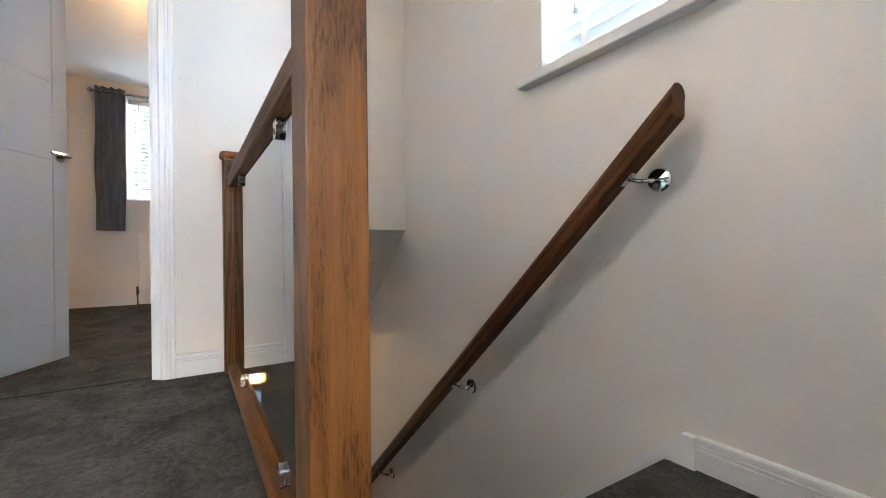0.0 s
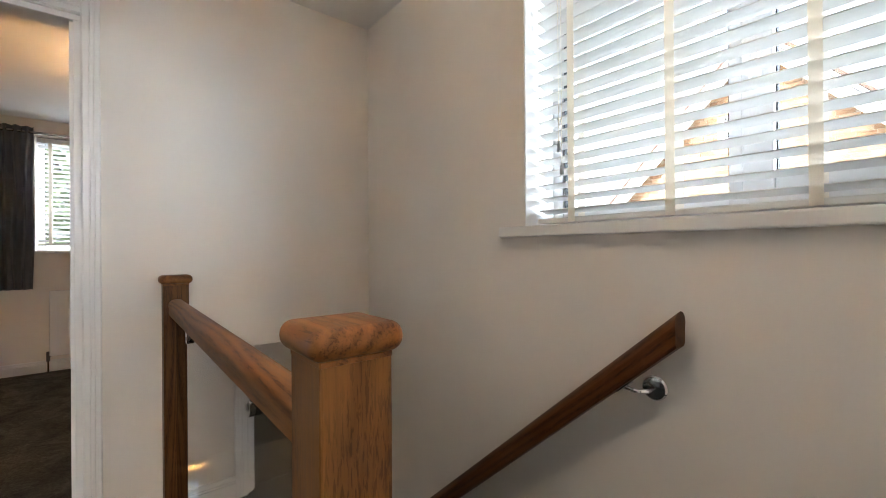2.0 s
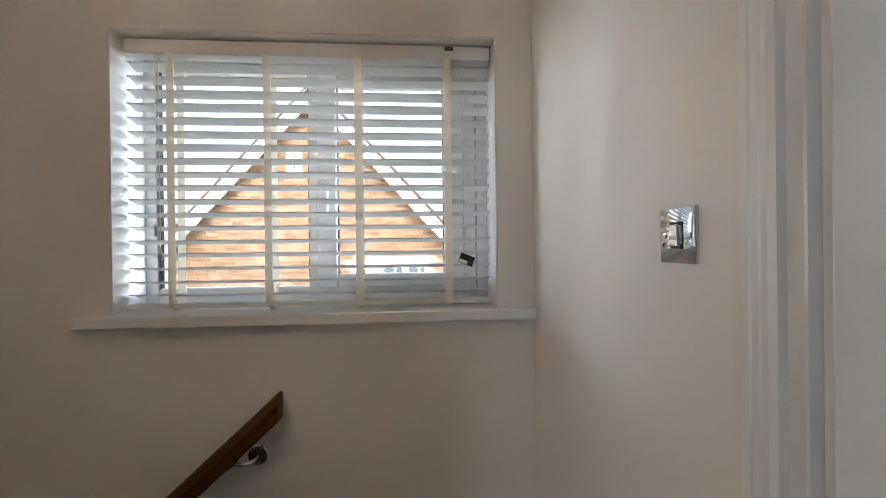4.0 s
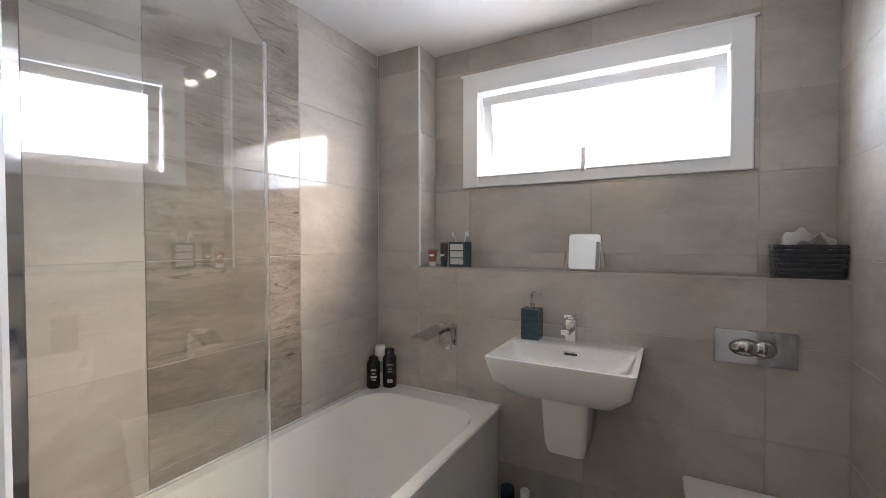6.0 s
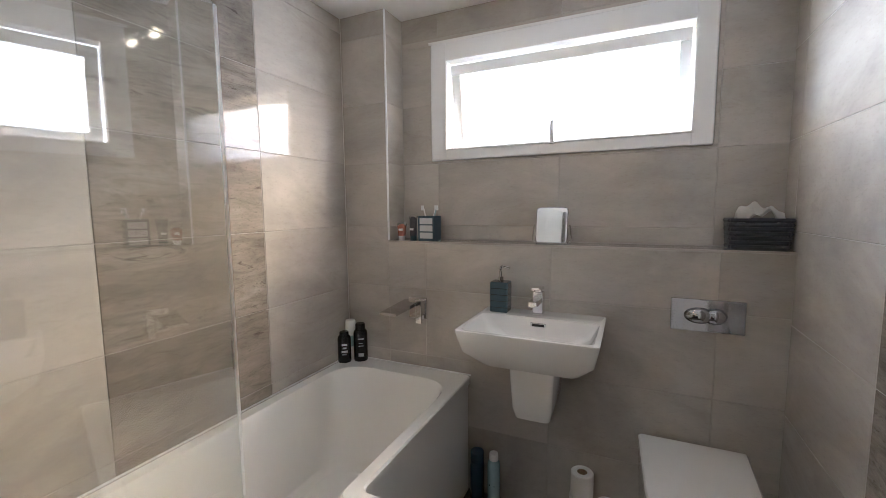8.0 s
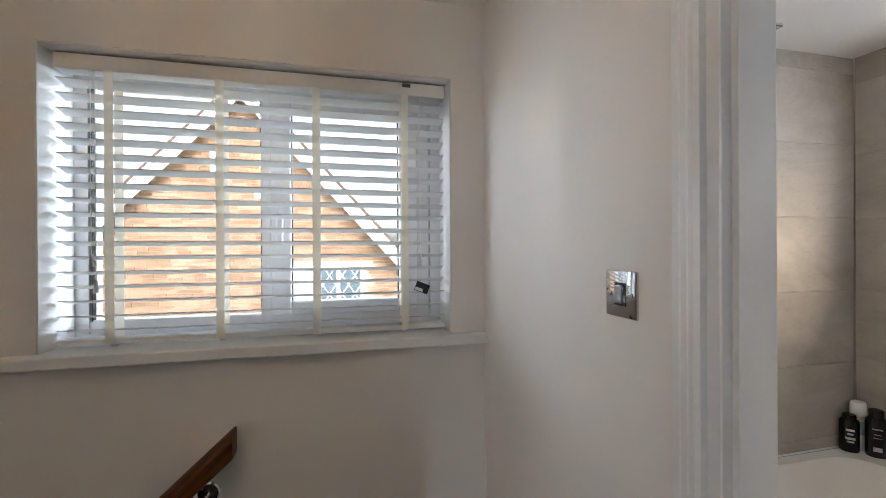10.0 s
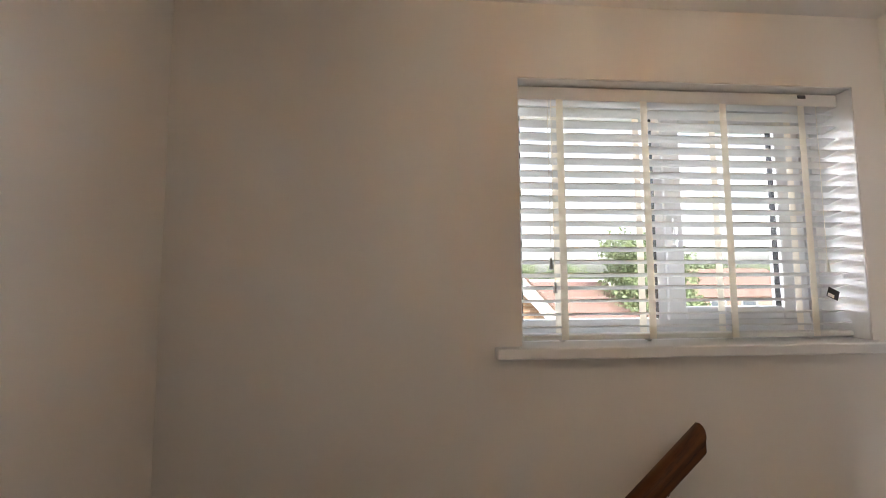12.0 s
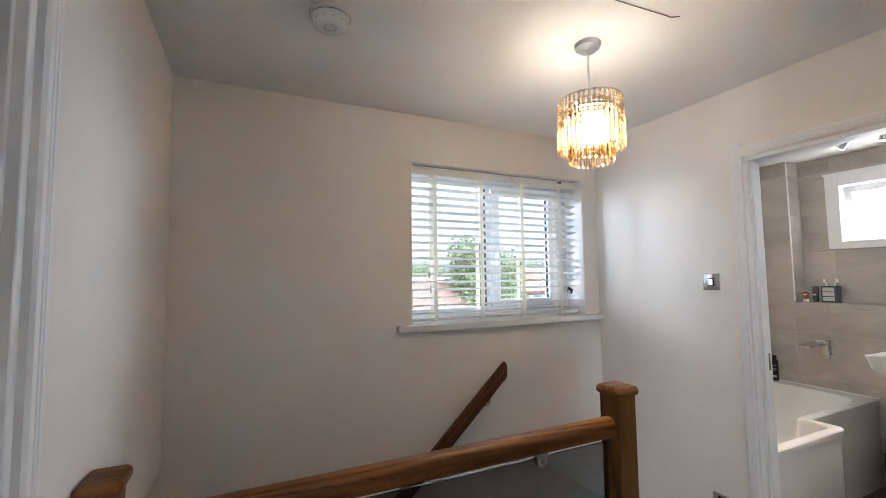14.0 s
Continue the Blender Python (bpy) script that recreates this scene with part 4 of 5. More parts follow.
rad = thing("radiator", "white panel radiator below the bedroom window", "radiator", pose(-5.815, 0, 0))
part("panel", box(0.0, 0.05, -1.59, -0.55, 0.155, 0.775, 0.008), UPVC, rad)
for k in range(24):
    y = -1.53 + k * 0.041
    part("rib", box(0.05, 0.054, y, y + 0.018, 0.20, 0.72, 0.0015, 1), UPVC, rad)
part("top_grille", box(0.002, 0.048, -1.555, -0.555, 0.765, 0.772), UPVC, rad)
valve = part("valve", rod(bmesh.new(), (0.025, -1.60, 0.11), (0.025, -1.60, 0.20), 0.014), DARKMETAL, rad, "dark radiator valve")
part("valve_tail", rod(bmesh.new(), (0.025, -1.60, 0.15), (0.025, -1.555, 0.17), 0.009), CHROME, valve)
part("pipe", rod(bmesh.new(), (0.025, -1.60, 0.0), (0.025, -1.60, 0.12), 0.0075), CHROME, valve)
pendant("pendant_lamp", "round pendant lamp of amber glass rods in the bedroom, lit", -4.0, -1.15, TOP, 0.16, 2.13, 1.92, 1.87, BULB_WARM)

# ---- bathroom: bath ----
BX0, BX1, BZ = 0.112, XL - 0.002, 0.595
YIN, YOUT, XSTEP = -0.735, -0.905, 0.925


def offset_outline(points, d):
    out = []
    n = len(points)
    for i in range(n):
        p0, p1, p2 = Vector(points[i - 1]), Vector(points[i]), Vector(points[(i + 1) % n])
        a, b = (p1 - p0).normalized(), (p2 - p1).normalized()
        na, nb = Vector((-a.y, a.x)), Vector((-b.y, b.x))
        k = (na + nb) / (1 + na.dot(nb))
        out.append(p1 + k * d)
    return out


def rounded(points, radius, n=6):
    """Rounds the corners of an outline of (x, y) points, listed anticlockwise."""
    out = []
    for i, p in enumerate(points):
        r = radius[i] if isinstance(radius, (list, tuple)) else radius
        p0, p1, p2 = Vector(points[i - 1]), Vector(p), Vector(points[(i + 1) % len(points)])
        a, b = p1 + (p0 - p1).normalized() * r, p1 + (p2 - p1).normalized() * r
        for k in range(n + 1):
            t = k / n
            out.append((1 - t) ** 2 * a + 2 * t * (1 - t) * p1 + t * t * b)
    return out


bath = thing("bathtub", "white acrylic shower bath with a wider end and white panel", "bathtub")
outer = [(BX0, YOUT), (XSTEP, YOUT), (XSTEP, YIN), (BX1, YIN), (BX1, -0.012), (BX0, -0.012)]
RO = [0.01, 0.05, 0.03, 0.02, 0.01, 0.01]
base_out = rounded(outer, RO)
inner = [(BX0 + 0.07, YOUT + 0.055), (XSTEP - 0.06, YOUT + 0.055), (XSTEP - 0.06, YIN + 0.055), (BX1 - 0.12, YIN + 0.055), (BX1 - 0.12, -0.075), (BX0 + 0.07, -0.075)]
RI = [0.07, 0.07, 0.04, 0.17, 0.17, 0.07]
low = [(BX0 + 0.16, YOUT + 0.10), (XSTEP - 0.13, YOUT + 0.10), (XSTEP - 0.13, YIN + 0.11), (BX1 - 0.30, YIN + 0.11), (BX1 - 0.30, -0.13), (BX0 + 0.16, -0.13)]
bm = bmesh.new()
loops = []
for pts, z in ((base_out, BZ - 0.035), (base_out, BZ - 0.006), (offset_outline(base_out, 0.006), BZ), (rounded([tuple(p) for p in offset_outline(inner, -0.008)], RI), BZ), (rounded(inner, RI), BZ - 0.010),
               (rounded([tuple((Vector(a) * 0.6 + Vector(b) * 0.4)) for a, b in zip(inner, low)], RI), BZ - 0.24), (rounded(low, [r * 0.9 for r in RI]), BZ - 0.40), (rounded([tuple(p) for p in offset_outline(low, 0.03)], [r * 0.8 for r in RI]), BZ - 0.425)):
    loops.append([bm.verts.new((p[0], p[1], z)) for p in pts])
for a, b in zip(loops, loops[1:]):
    for k in range(len(a)):
        j = (k + 1) % len(a)
        bm.faces.new((a[k], a[j], b[j], b[k]))
bm.faces.new(loops[-1])
part("tub", bm, ACRYLIC, bath, smooth=True)
pan = [(BX0 + 0.004, YOUT + 0.012), (XSTEP - 0.012, YOUT + 0.012), (XSTEP - 0.012, YIN + 0.012), (BX1 - 0.004, YIN + 0.012)]
pan_out = rounded([(BX0 + 0.004, -0.5), *pan, (BX1 - 0.004, -0.5)], [0.004, 0.004, 0.04, 0.03, 0.004, 0.004])[7:-7]
back = [p + Vector((0.0, 0.008)) for p in pan_out]
for k, p in enumerate(pan_out):
    if XSTEP - 0.02 < p[0] < XSTEP:
        back[k] = p + Vector((-0.008, 0.006))
ring = pan_out + back[::-1]
bm = bmesh.new()
ls = [[bm.verts.new((p[0], p[1], z)) for p in ring] for z in (0.001, BZ - 0.036)]
n = len(ring)
for k in range(n):
    bm.faces.new((ls[0][k], ls[0][(k + 1) % n], ls[1][(k + 1) % n], ls[1][k]))
m_ = len(pan_out)
for k in range(m_ - 1):
    for l in ls:
        bm.faces.new((l[k], l[k + 1], l[n - 2 - k], l[n - 1 - k]))
part("side_panel", bm, ACRYLIC, bath, "white bath panel", True)
part("sealant", box(BX0, BX1, -0.0125, -0.009, BZ - 0.001, BZ + 0.006), TRIM, bath, "white sealant bead")
part("sealant", box(BX1 - 0.003, BX1 + 0.001, YIN, -0.012, BZ - 0.001, BZ + 0.006), TRIM, bath, "white sealant bead")

# shower screen, swung in over the bath
HX, HY = 0.118, -0.892
ang = math.degrees(math.atan2(-0.446 - HY, 0.760 - HX))
scr = thing("shower_screen", "clear glass shower screen swung in over the bath", "shower screen", pose(HX, HY, BZ + 0.012, 0, 0, ang))
L = math.hypot(0.760 - HX, -0.446 - HY)
sg = part("glass", box(0.02, L - 0.012, -0.003, 0.003, 0.0, 1.325, 0.001, 1), SCREENGLASS, scr)
sg.visible_shadow = False
part("edge_seal", box(L - 0.013, L, -0.006, 0.006, 0.0, 1.325, 0.003), clear_glass("frosted_seal", (0.92, 0.94, 0.94), 0.35), scr, "pale plastic edge seal")
part("hinge_profile", box(-0.004, 0.024, -0.014, 0.014, -0.006, 1.335, 0.004), CHROME, scr, "chrome wall profile")

# shower head on its arm, from the wall above the wide end
sh = thing("rain_shower", "square chrome rain shower head on a wall arm", "shower head", pose(0.51, -0.475, 2.10))
part("head_plate", box(-0.115, 0.115, -0.115, 0.115, 0.0, 0.010, 0.003), CHROME, sh)
nz = bmesh.new()
for i in range(8):
    for j in range(8):
        rod(nz, (-0.09 + i * 0.0257, -0.09 + j * 0.0257, -0.003), (-0.09 + i * 0.0257, -0.09 + j * 0.0257, 0.001), 0.004, n=6)
part("nozzles", nz, DARKMETAL, sh)
part("ball_joint", lathe([(0, 0.008), (0.02, 0.01), (0.02, 0.03), (0.011, 0.04), (0.011, 0.06), (0, 0.06)], 16), CHROME, sh, smooth=True)
part("arm", sweep(tube_path([(0, 0, 0.05), (0, 0, 0.075), (-0.03, 0, 0.088), (-0.40, 0, 0.088)]), 0.011), CHROME, sh, smooth=True)

# ---- bathroom: basin ----
CY = -1.085
bas = thing("wash_basin", "white ceramic wall basin with a half pedestal", "basin", pose(XL, CY, 0))
# local x is negative into the room
top_z = 0.953
ol = [(-0.42, -0.262), (-0.0, -0.26), (-0.0, 0.26), (-0.42, 0.262)]
rim = rounded(ol, [0.02, 0.012, 0.012, 0.02], 4)
foot = rounded([(-0.33, -0.19), (-0.0, -0.235), (-0.0, 0.235), (-0.33, 0.19)], [0.05, 0.01, 0.01, 0.05], 4)
mid = rounded([(-0.40, -0.245), (-0.0, -0.255), (-0.0, 0.255), (-0.40, 0.245)], [0.03, 0.012, 0.012, 0.03], 4)
bowl0 = rounded([(-0.405, -0.243), (-0.125, -0.243), (-0.125, 0.243), (-0.405, 0.243)], [0.03] * 4, 4)
bowl1 = rounded([(-0.375, -0.20), (-0.135, -0.215), (-0.135, 0.215), (-0.375, 0.20)], [0.05] * 4, 4)
bowl2 = rounded([(-0.33, -0.14), (-0.16, -0.16), (-0.16, 0.16), (-0.33, 0.14)], [0.05] * 4, 4)
bm = bmesh.new()
loops = [[bm.verts.new((p[0], p[1], z)) for p in pts] for pts, z in ((foot, 0.795), (mid, 0.862), (rim, top_z - 0.010), (rim, top_z - 0.003), (offset_outline(rim, 0.005), top_z), (bowl0, top_z - 0.001), (bowl1, top_z - 0.055), (bowl2, top_z - 0.085))]
for a, b in zip(loops, loops[1:]):
    for k in range(len(a)):
        j = (k + 1) % len(a)
        bm.faces.new((a[k], a[j], b[j], b[k]))
bm.faces.new(loops[0][::-1])
bm.faces.new(loops[-1])
bowl = part("bowl", bm, CERAMIC, bas, smooth=True)
ped = bmesh.new()
secs = [(0.545, -0.215, 0.058), (0.556, -0.240, 0.072), (0.60, -0.258, 0.080), (0.70, -0.27, 0.085), (0.792, -0.275, 0.09)]
loops = [[ped.verts.new((p[0], p[1], z)) for p in rounded([(d, -w), (0.0, -w), (0.0, w), (d, w)], [0.03, 0.003, 0.003, 0.03], 4)] for z, d, w in secs]
for a, b in zip(loops, loops[1:]):
    for k in range(len(a)):
        ped.faces.new((a[k], a[(k + 1) % len(a)], b[(k + 1) % len(a)], b[k]))
ped.faces.new(loops[0][::-1])
ped.faces.new(loops[-1])
part("half_pedestal", ped, CERAMIC, bas, smooth=True)
ov = part("overflow_slot", box(-0.132, -0.124, -0.033, 0.033, 0.912, 0.931, 0.003), CHROME, bas, "chrome overflow slot")
part("slot_dark", box(-0.1335, -0.130, -0.025, 0.025, 0.9165, 0.9265), BLACK, ov)
part("waste", lathe([(0, 0), (0.03, 0), (0.03, 0.004), (0.02, 0.007), (0, 0.007)], 20), CHROME, bas, at=pose(-0.25, 0, 0.868), smooth=True)
tap = thing("basin_tap", "square chrome mixer tap on the basin", "tap", pose(XL - 0.062, CY + 0.013, top_z))
part("body", box(-0.022, 0.022, -0.022, 0.022, 0.0, 0.10, 0.004), CHROME, tap)
part("spout", box(-0.125, -0.015, -0.019, 0.019, 0.055, 0.078, 0.004), CHROME, tap)
part("lever", box(-0.085, 0.022, -0.018, 0.018, 0.108, 0.120, 0.003), CHROME, tap, at=pose(0, 0, 0, 0, 6))
part("neck", box(-0.012, 0.012, -0.012, 0.012, 0.098, 0.112), CHROME, tap)
dsp = thing("soap_dispenser", "square dark teal glass soap dispenser with a chrome pump", "soap dispenser", pose(XL - 0.07, -0.905, top_z))
part("bottle", box(-0.036, 0.036, -0.04, 0.04, 0.0, 0.135, 0.005), SLATE, dsp)
for k in range(4):
    part("band", box(-0.0365, 0.0365, -0.0405, 0.0405, 0.022 + k * 0.028, 0.024 + k * 0.028), BLACK, dsp)
part("collar", rod(bmesh.new(), (0, 0, 0.134), (0, 0, 0.155), 0.013), CHROME, dsp)
part("pump", sweep(tube_path([(0, 0, 0.15), (0, 0, 0.195), (-0.01, -0.015, 0.203), (-0.02, -0.045, 0.199)]), 0.006), CHROME, dsp, smooth=True)

# ---- bathroom: bath tap ----
bt = thing("bath_tap", "chrome wall-mounted waterfall bath tap with a lever", "tap", pose(XL, -0.455, 0.905))
part("back_plate", box(-0.012, -0.0005, -0.045, 0.055, -0.05, 0.06, 0.002), CHROME, bt)
part("spout", extrude([(0, 0), (0, 0.020), (-0.238, 0.004), (-0.240, -0.006)], (-0.010, -0.008, 0.025), (-0.010, 0.078, 0.025), (1, 0, 0), (0, 0, 1)), CHROME, bt, "flat waterfall spout")
part("valve_body", box(-0.05, -0.012, -0.04, -0.005, -0.02, 0.05, 0.004), CHROME, bt)
part("lever", box(-0.062, -0.048, -0.041, -0.008, -0.062, 0.055, 0.003), CHROME, bt, "chrome lever")

# ---- bathroom: toilet, flush plate ----
wc = thing("toilet", "white back-to-wall toilet with a closed square lid", "toilet", pose(XL, -1.665, 0.047))
seat_o = rounded([(-0.50, -0.165), (-0.04, -0.185), (-0.04, 0.185), (-0.50, 0.165)], [0.09, 0.015, 0.015, 0.09], 6)
pan_o = rounded([(-0.48, -0.15), (0.0, -0.18), (0.0, 0.18), (-0.48, 0.15)], [0.09, 0.003, 0.003, 0.09], 6)
pan_l = rounded([(-0.40, -0.13), (0.0, -0.17), (0.0, 0.17), (-0.40, 0.13)], [0.07, 0.003, 0.003, 0.07], 6)


def prism(levels):
    b = bmesh.new()
    ls = [[b.verts.new((p[0], p[1], z)) for p in pts] for pts, z in levels]
    for a, c in zip(ls, ls[1:]):
        for k in range(len(a)):
            b.faces.new((a[k], a[(k + 1) % len(a)], c[(k + 1) % len(a)], c[k]))
    b.faces.new(ls[0][::-1])
    b.faces.new(ls[-1])
    return b


part("pan", prism([(pan_l, -0.047), (pan_l, 0.10), (pan_o, 0.30), (pan_o, 0.40)]), CERAMIC, wc, smooth=True)
part("seat", prism([(seat_o, 0.402), (seat_o, 0.418)]), CERAMIC, wc)
part("lid", prism([(seat_o, 0.422), (seat_o, 0.440), (offset_outline(seat_o, 0.006), 0.447)]), CERAMIC, wc, "closed white lid")
for y in (-0.09, 0.09):
    part("hinge", rod(bmesh.new(), (-0.03, y - 0.02, 0.425), (-0.03, y + 0.02, 0.425), 0.011), CHROME, wc)
fp = thing("flush_plate", "polished chrome flush plate with an oval push button", "flush plate", pose(XL, -1.702, 0.995))
part("plate", box(-0.010, -0.0005, -0.123, 0.123, -0.063, 0.063, 0.003), CHROME_DARKENED, fp)
for s, w in ((1, 0.052), (-1, 0.040)):
    part("button", lathe([(0, 0.018), (0.6, 0.016), (0.9, 0.010), (1.0, 0.0), (0, 0)], 28), CHROME_DARKENED, fp, smooth=True,
         at=Matrix.Translation((-0.010, s * 0.026, 0.0)) @ Matrix.Rotation(radians(-90), 4, "Y") @ Matrix.Diagonal((0.032, w, 1.2, 1)))

# ---- bathroom: things on the shelf, rim and floor ----
SZ = 1.2505


def bottle(name, label, x, y, z, r, h, cap_h, body_mat, cap_mat, flat=1.0, turn=0):
    root = thing(name, label, "bottle", pose(x, y, z, 0, 0, turn))
    part("body", lathe([(0, 0), (r * 0.92, 0), (r, 0.006), (r, h * 0.86), (r * 0.94, h * 0.94), (r * 0.72, h), (0, h)], 20), body_mat, root, smooth=True, at=Matrix.Diagonal((1, flat, 1, 1)))
    part("cap", lathe([(0, h), (r * 0.7, h), (r * 0.7, h + cap_h - 0.005), (r * 0.62, h + cap_h), (0, h + cap_h)], 16), cap_mat, root, smooth=True)
    return root


b1 = bottle("shampoo_bottle", "squat black shampoo bottle with white script on the bath rim", 1.728, -0.046, BZ + 0.001, 0.035, 0.148, 0.018, BLACK, BLACK, 0.8, -51)
b2 = bottle("shampoo_bottle", "tall black shampoo bottle with pale lettering on the bath rim", 1.783, -0.112, BZ + 0.001, 0.037, 0.172, 0.032, BLACK, BLACK, 0.8, -51)
b3 = bottle("pump_bottle", "white and aqua bottle with a wide cap on the rim", 1.790, -0.042, BZ + 0.001, 0.024, 0.150, 0.012, TISSUE, UPVC)
part("wide_cap", lathe([(0, 0.155), (0.029, 0.155), (0.030, 0.160), (0.028, 0.208), (0.024, 0.214), (0, 0.214)], 20), UPVC, b3, "wide white cap", True)
part("label_band", lathe([(0.0240, 0.07), (0.0246, 0.07), (0.0246, 0.13), (0.0240, 0.13)], 20), AQUA, b3, "aqua label")
for b, r, bars in ((b1, 0.035, ((0.045, 0.012, 0.006), (0.058, 0.016, 0.010), (0.078, 0.010, 0.008), (0.095, 0.014, 0.010))), (b2, 0.037, ((0.028, 0.014, 0.018), (0.085, 0.013, 0.003), (0.100, 0.011, 0.003), (0.122, 0.016, 0.005)))):
    for z, w, h in bars:
        part("label_bar", box(-w, w, -r * 0.8 - 0.0012, -r * 0.8 + 0.006, z, z + h), GREYCARD, b, "pale label print")


def tube(label, x, y, mat, h, turn):
    root = thing("cosmetic_tube", label, "tube", pose(x, y, SZ, 0, 0, turn))
    bm = bmesh.new()
    a = [bm.verts.new((0.019 * math.cos(k * math.tau / 16), 0.019 * math.sin(k * math.tau / 16), 0.022)) for k in range(16)]
    b = [bm.verts.new((0.003 * math.cos(k * math.tau / 16), 0.026 * math.sin(k * math.tau / 16), h)) for k in range(16)]
    for k in range(16):
        bm.faces.new((a[k], a[(k + 1) % 16], b[(k + 1) % 16], b[k]))
    bm.faces.new(a[::-1])
    bm.faces.new(b)
    part("tube", bm, mat, root, smooth=True)
    part("cap", rod(bmesh.new(), (0, 0, 0), (0, 0, 0.024), 0.017), TISSUE if mat == RUST else TEALCAP, root)
    part("crimp", box(-0.0035, 0.0035, -0.027, 0.027, h - 0.012, h + 0.001, 0.0008, 1), STEEL, root, "silver crimped end")
    part("label_bar", box(-0.020, -0.012, -0.010, 0.010, 0.05, 0.06), TISSUE, root, "pale label print")


tube("copper red cosmetic tube on the tiled shelf", 1.865, -0.335, RUST, 0.085, 10)
tube("dark cosmetic tube with a copper band on the tiled shelf", 1.90, -0.385, DARKMETAL, 0.125, -8)
tb = thing("toothbrush_holder", "square slate toothbrush holder with silver panels on the shelf", "toothbrush holder", pose(1.885, -0.488, SZ))
hb = bmesh.new()
for a in ((-0.04, 0.04, -0.045, -0.041), (-0.04, 0.04, 0.041, 0.045), (-0.04, -0.036, -0.041, 0.041), (0.036, 0.04, -0.041, 0.041)):
    solid(hb, a[0], a[1], a[2], a[3], 0.0, 0.125)
solid(hb, -0.036, 0.036, -0.041, 0.041, 0.0, 0.02)
part("cup", hb, SLATE, tb)
for k in range(3):
    part("panel", box(-0.042, -0.0402, -0.036, 0.036, 0.012 + k * 0.036, 0.042 + k * 0.036, 0.0008, 1), GREYCARD, tb, "silver panel")
for k, (dx, dy, c) in enumerate(((-0.01, 0.02, TISSUE), (0.012, -0.02, UPVC), (0.0, -0.03, AQUA))):
    brush = part("toothbrush", sweep(tube_path([(dx * 0.3, dy * 0.3, 0.022), (dx, dy, 0.13), (dx * 1.4, dy * 1.5, 0.175)]), 0.0035, 8), c, tb, smooth=True)
    part("bristles", box(dx * 1.4 - 0.010, dx * 1.4, dy * 1.5 - 0.005, dy * 1.5 + 0.005, 0.153, 0.178), UPVC, brush)
mr = thing("shaving_mirror", "small square tilting mirror on the tiled shelf", "mirror", pose(1.895, -1.10, SZ))
tilt = pose(0, 0, 0.082, 0, 9, 0)
mg = rounded([(-0.067, -0.077), (0.067, -0.077), (0.067, 0.077), (-0.067, 0.077)], 0.016, 5)
part("mirror_glass", extrude([(p[0], p[1]) for p in mg], (-0.004, 0, 0), (-0.002, 0, 0), (0, 1, 0), (0, 0, 1)), MIRROR, mr, at=tilt)
frame_pts = [Vector((0, p[0], p[1])) for p in rounded([(-0.068, -0.078), (0.068, -0.078), (0.068, 0.078), (-0.068, 0.078)], 0.016, 5)]
part("mirror_frame", sweep(frame_pts + frame_pts[:1], 0.0045, 8), CHROME, mr, smooth=True, at=tilt)
part("mirror_back", extrude([(p[0], p[1]) for p in mg], (-0.0015, 0, 0), (0.005, 0, 0), (0, 1, 0), (0, 0, 1)), UPVC, mr, at=tilt)
part("stand", sweep(tube_path([(0, -0.078, 0.085), (0.0, -0.083, 0.05), (0.0, -0.072, 0.006), (0.0, 0.072, 0.006), (0.0, 0.083, 0.05), (0, 0.078, 0.085)]), 0.003, 8), CHROME, mr, smooth=True)
part("stand_foot", sweep(tube_path([(0.0, -0.072, 0.004), (0.055, -0.06, 0.004), (0.055, 0.06, 0.004), (0.0, 0.072, 0.004)]), 0.003, 8), CHROME, mr, smooth=True)
bk = thing("storage_basket", "dark woven basket holding white cloths on the shelf", "basket", pose(1.90, -1.858, SZ))
bo = rounded([(-0.058, -0.092), (0.058, -0.092), (0.058, 0.092), (-0.058, 0.092)], 0.02, 5)
for j in range(7):
    s = 0.93 + 0.07 * j / 6
    ps = []
    for i in range(96):
        k = i / 96 * len(bo)
        a, c = bo[int(k) % len(bo)], bo[(int(k) + 1) % len(bo)]
        p = a.lerp(c, k % 1.0)
        w_ = 1 + 0.03 * math.sin(i * math.tau / 8 + math.pi * j)
        ps.append(Vector((p[0] * s * w_, p[1] * s * w_, 0.010 + j * 0.0165)))
    part("woven_strand", sweep(ps + ps[:1], 0.0088, 6), BASKET, bk, smooth=True)
part("basket_floor", box(-0.056, 0.056, -0.08, 0.08, 0.0, 0.008), BASKET, bk)
cloth = bmesh.new()
g = []
for i in range(13):
    row = []
    for j in range(17):
        u, v = -1 + 2 * i / 12, -1 + 2 * j / 16
        z = 0.135 - 0.03 * (u * u) - 0.035 * v ** 4 + 0.016 * math.sin(u * 4 + v * 3) + 0.01 * math.sin(v * 9 + u * 2)
        row.append(cloth.verts.new((u * 0.054, v * 0.072, z)))
    g.append(row)
for a, b in zip(g, g[1:]):
    for j in range(16):
        cloth.faces.new((a[j], a[j + 1], b[j + 1], b[j]))
bmesh.ops.solidify(cloth, geom=cloth.faces[:], thickness=0.02)
for v in cloth.verts:
    if v.co.z > 0.06:
        v.co.z += 0.022
cl = part("folded_cloth", cloth, TISSUE, None, smooth=True, at=pose(1.90, -1.858, SZ))
tagged(cl, "white folded cloths lying in the woven basket", "cloth")


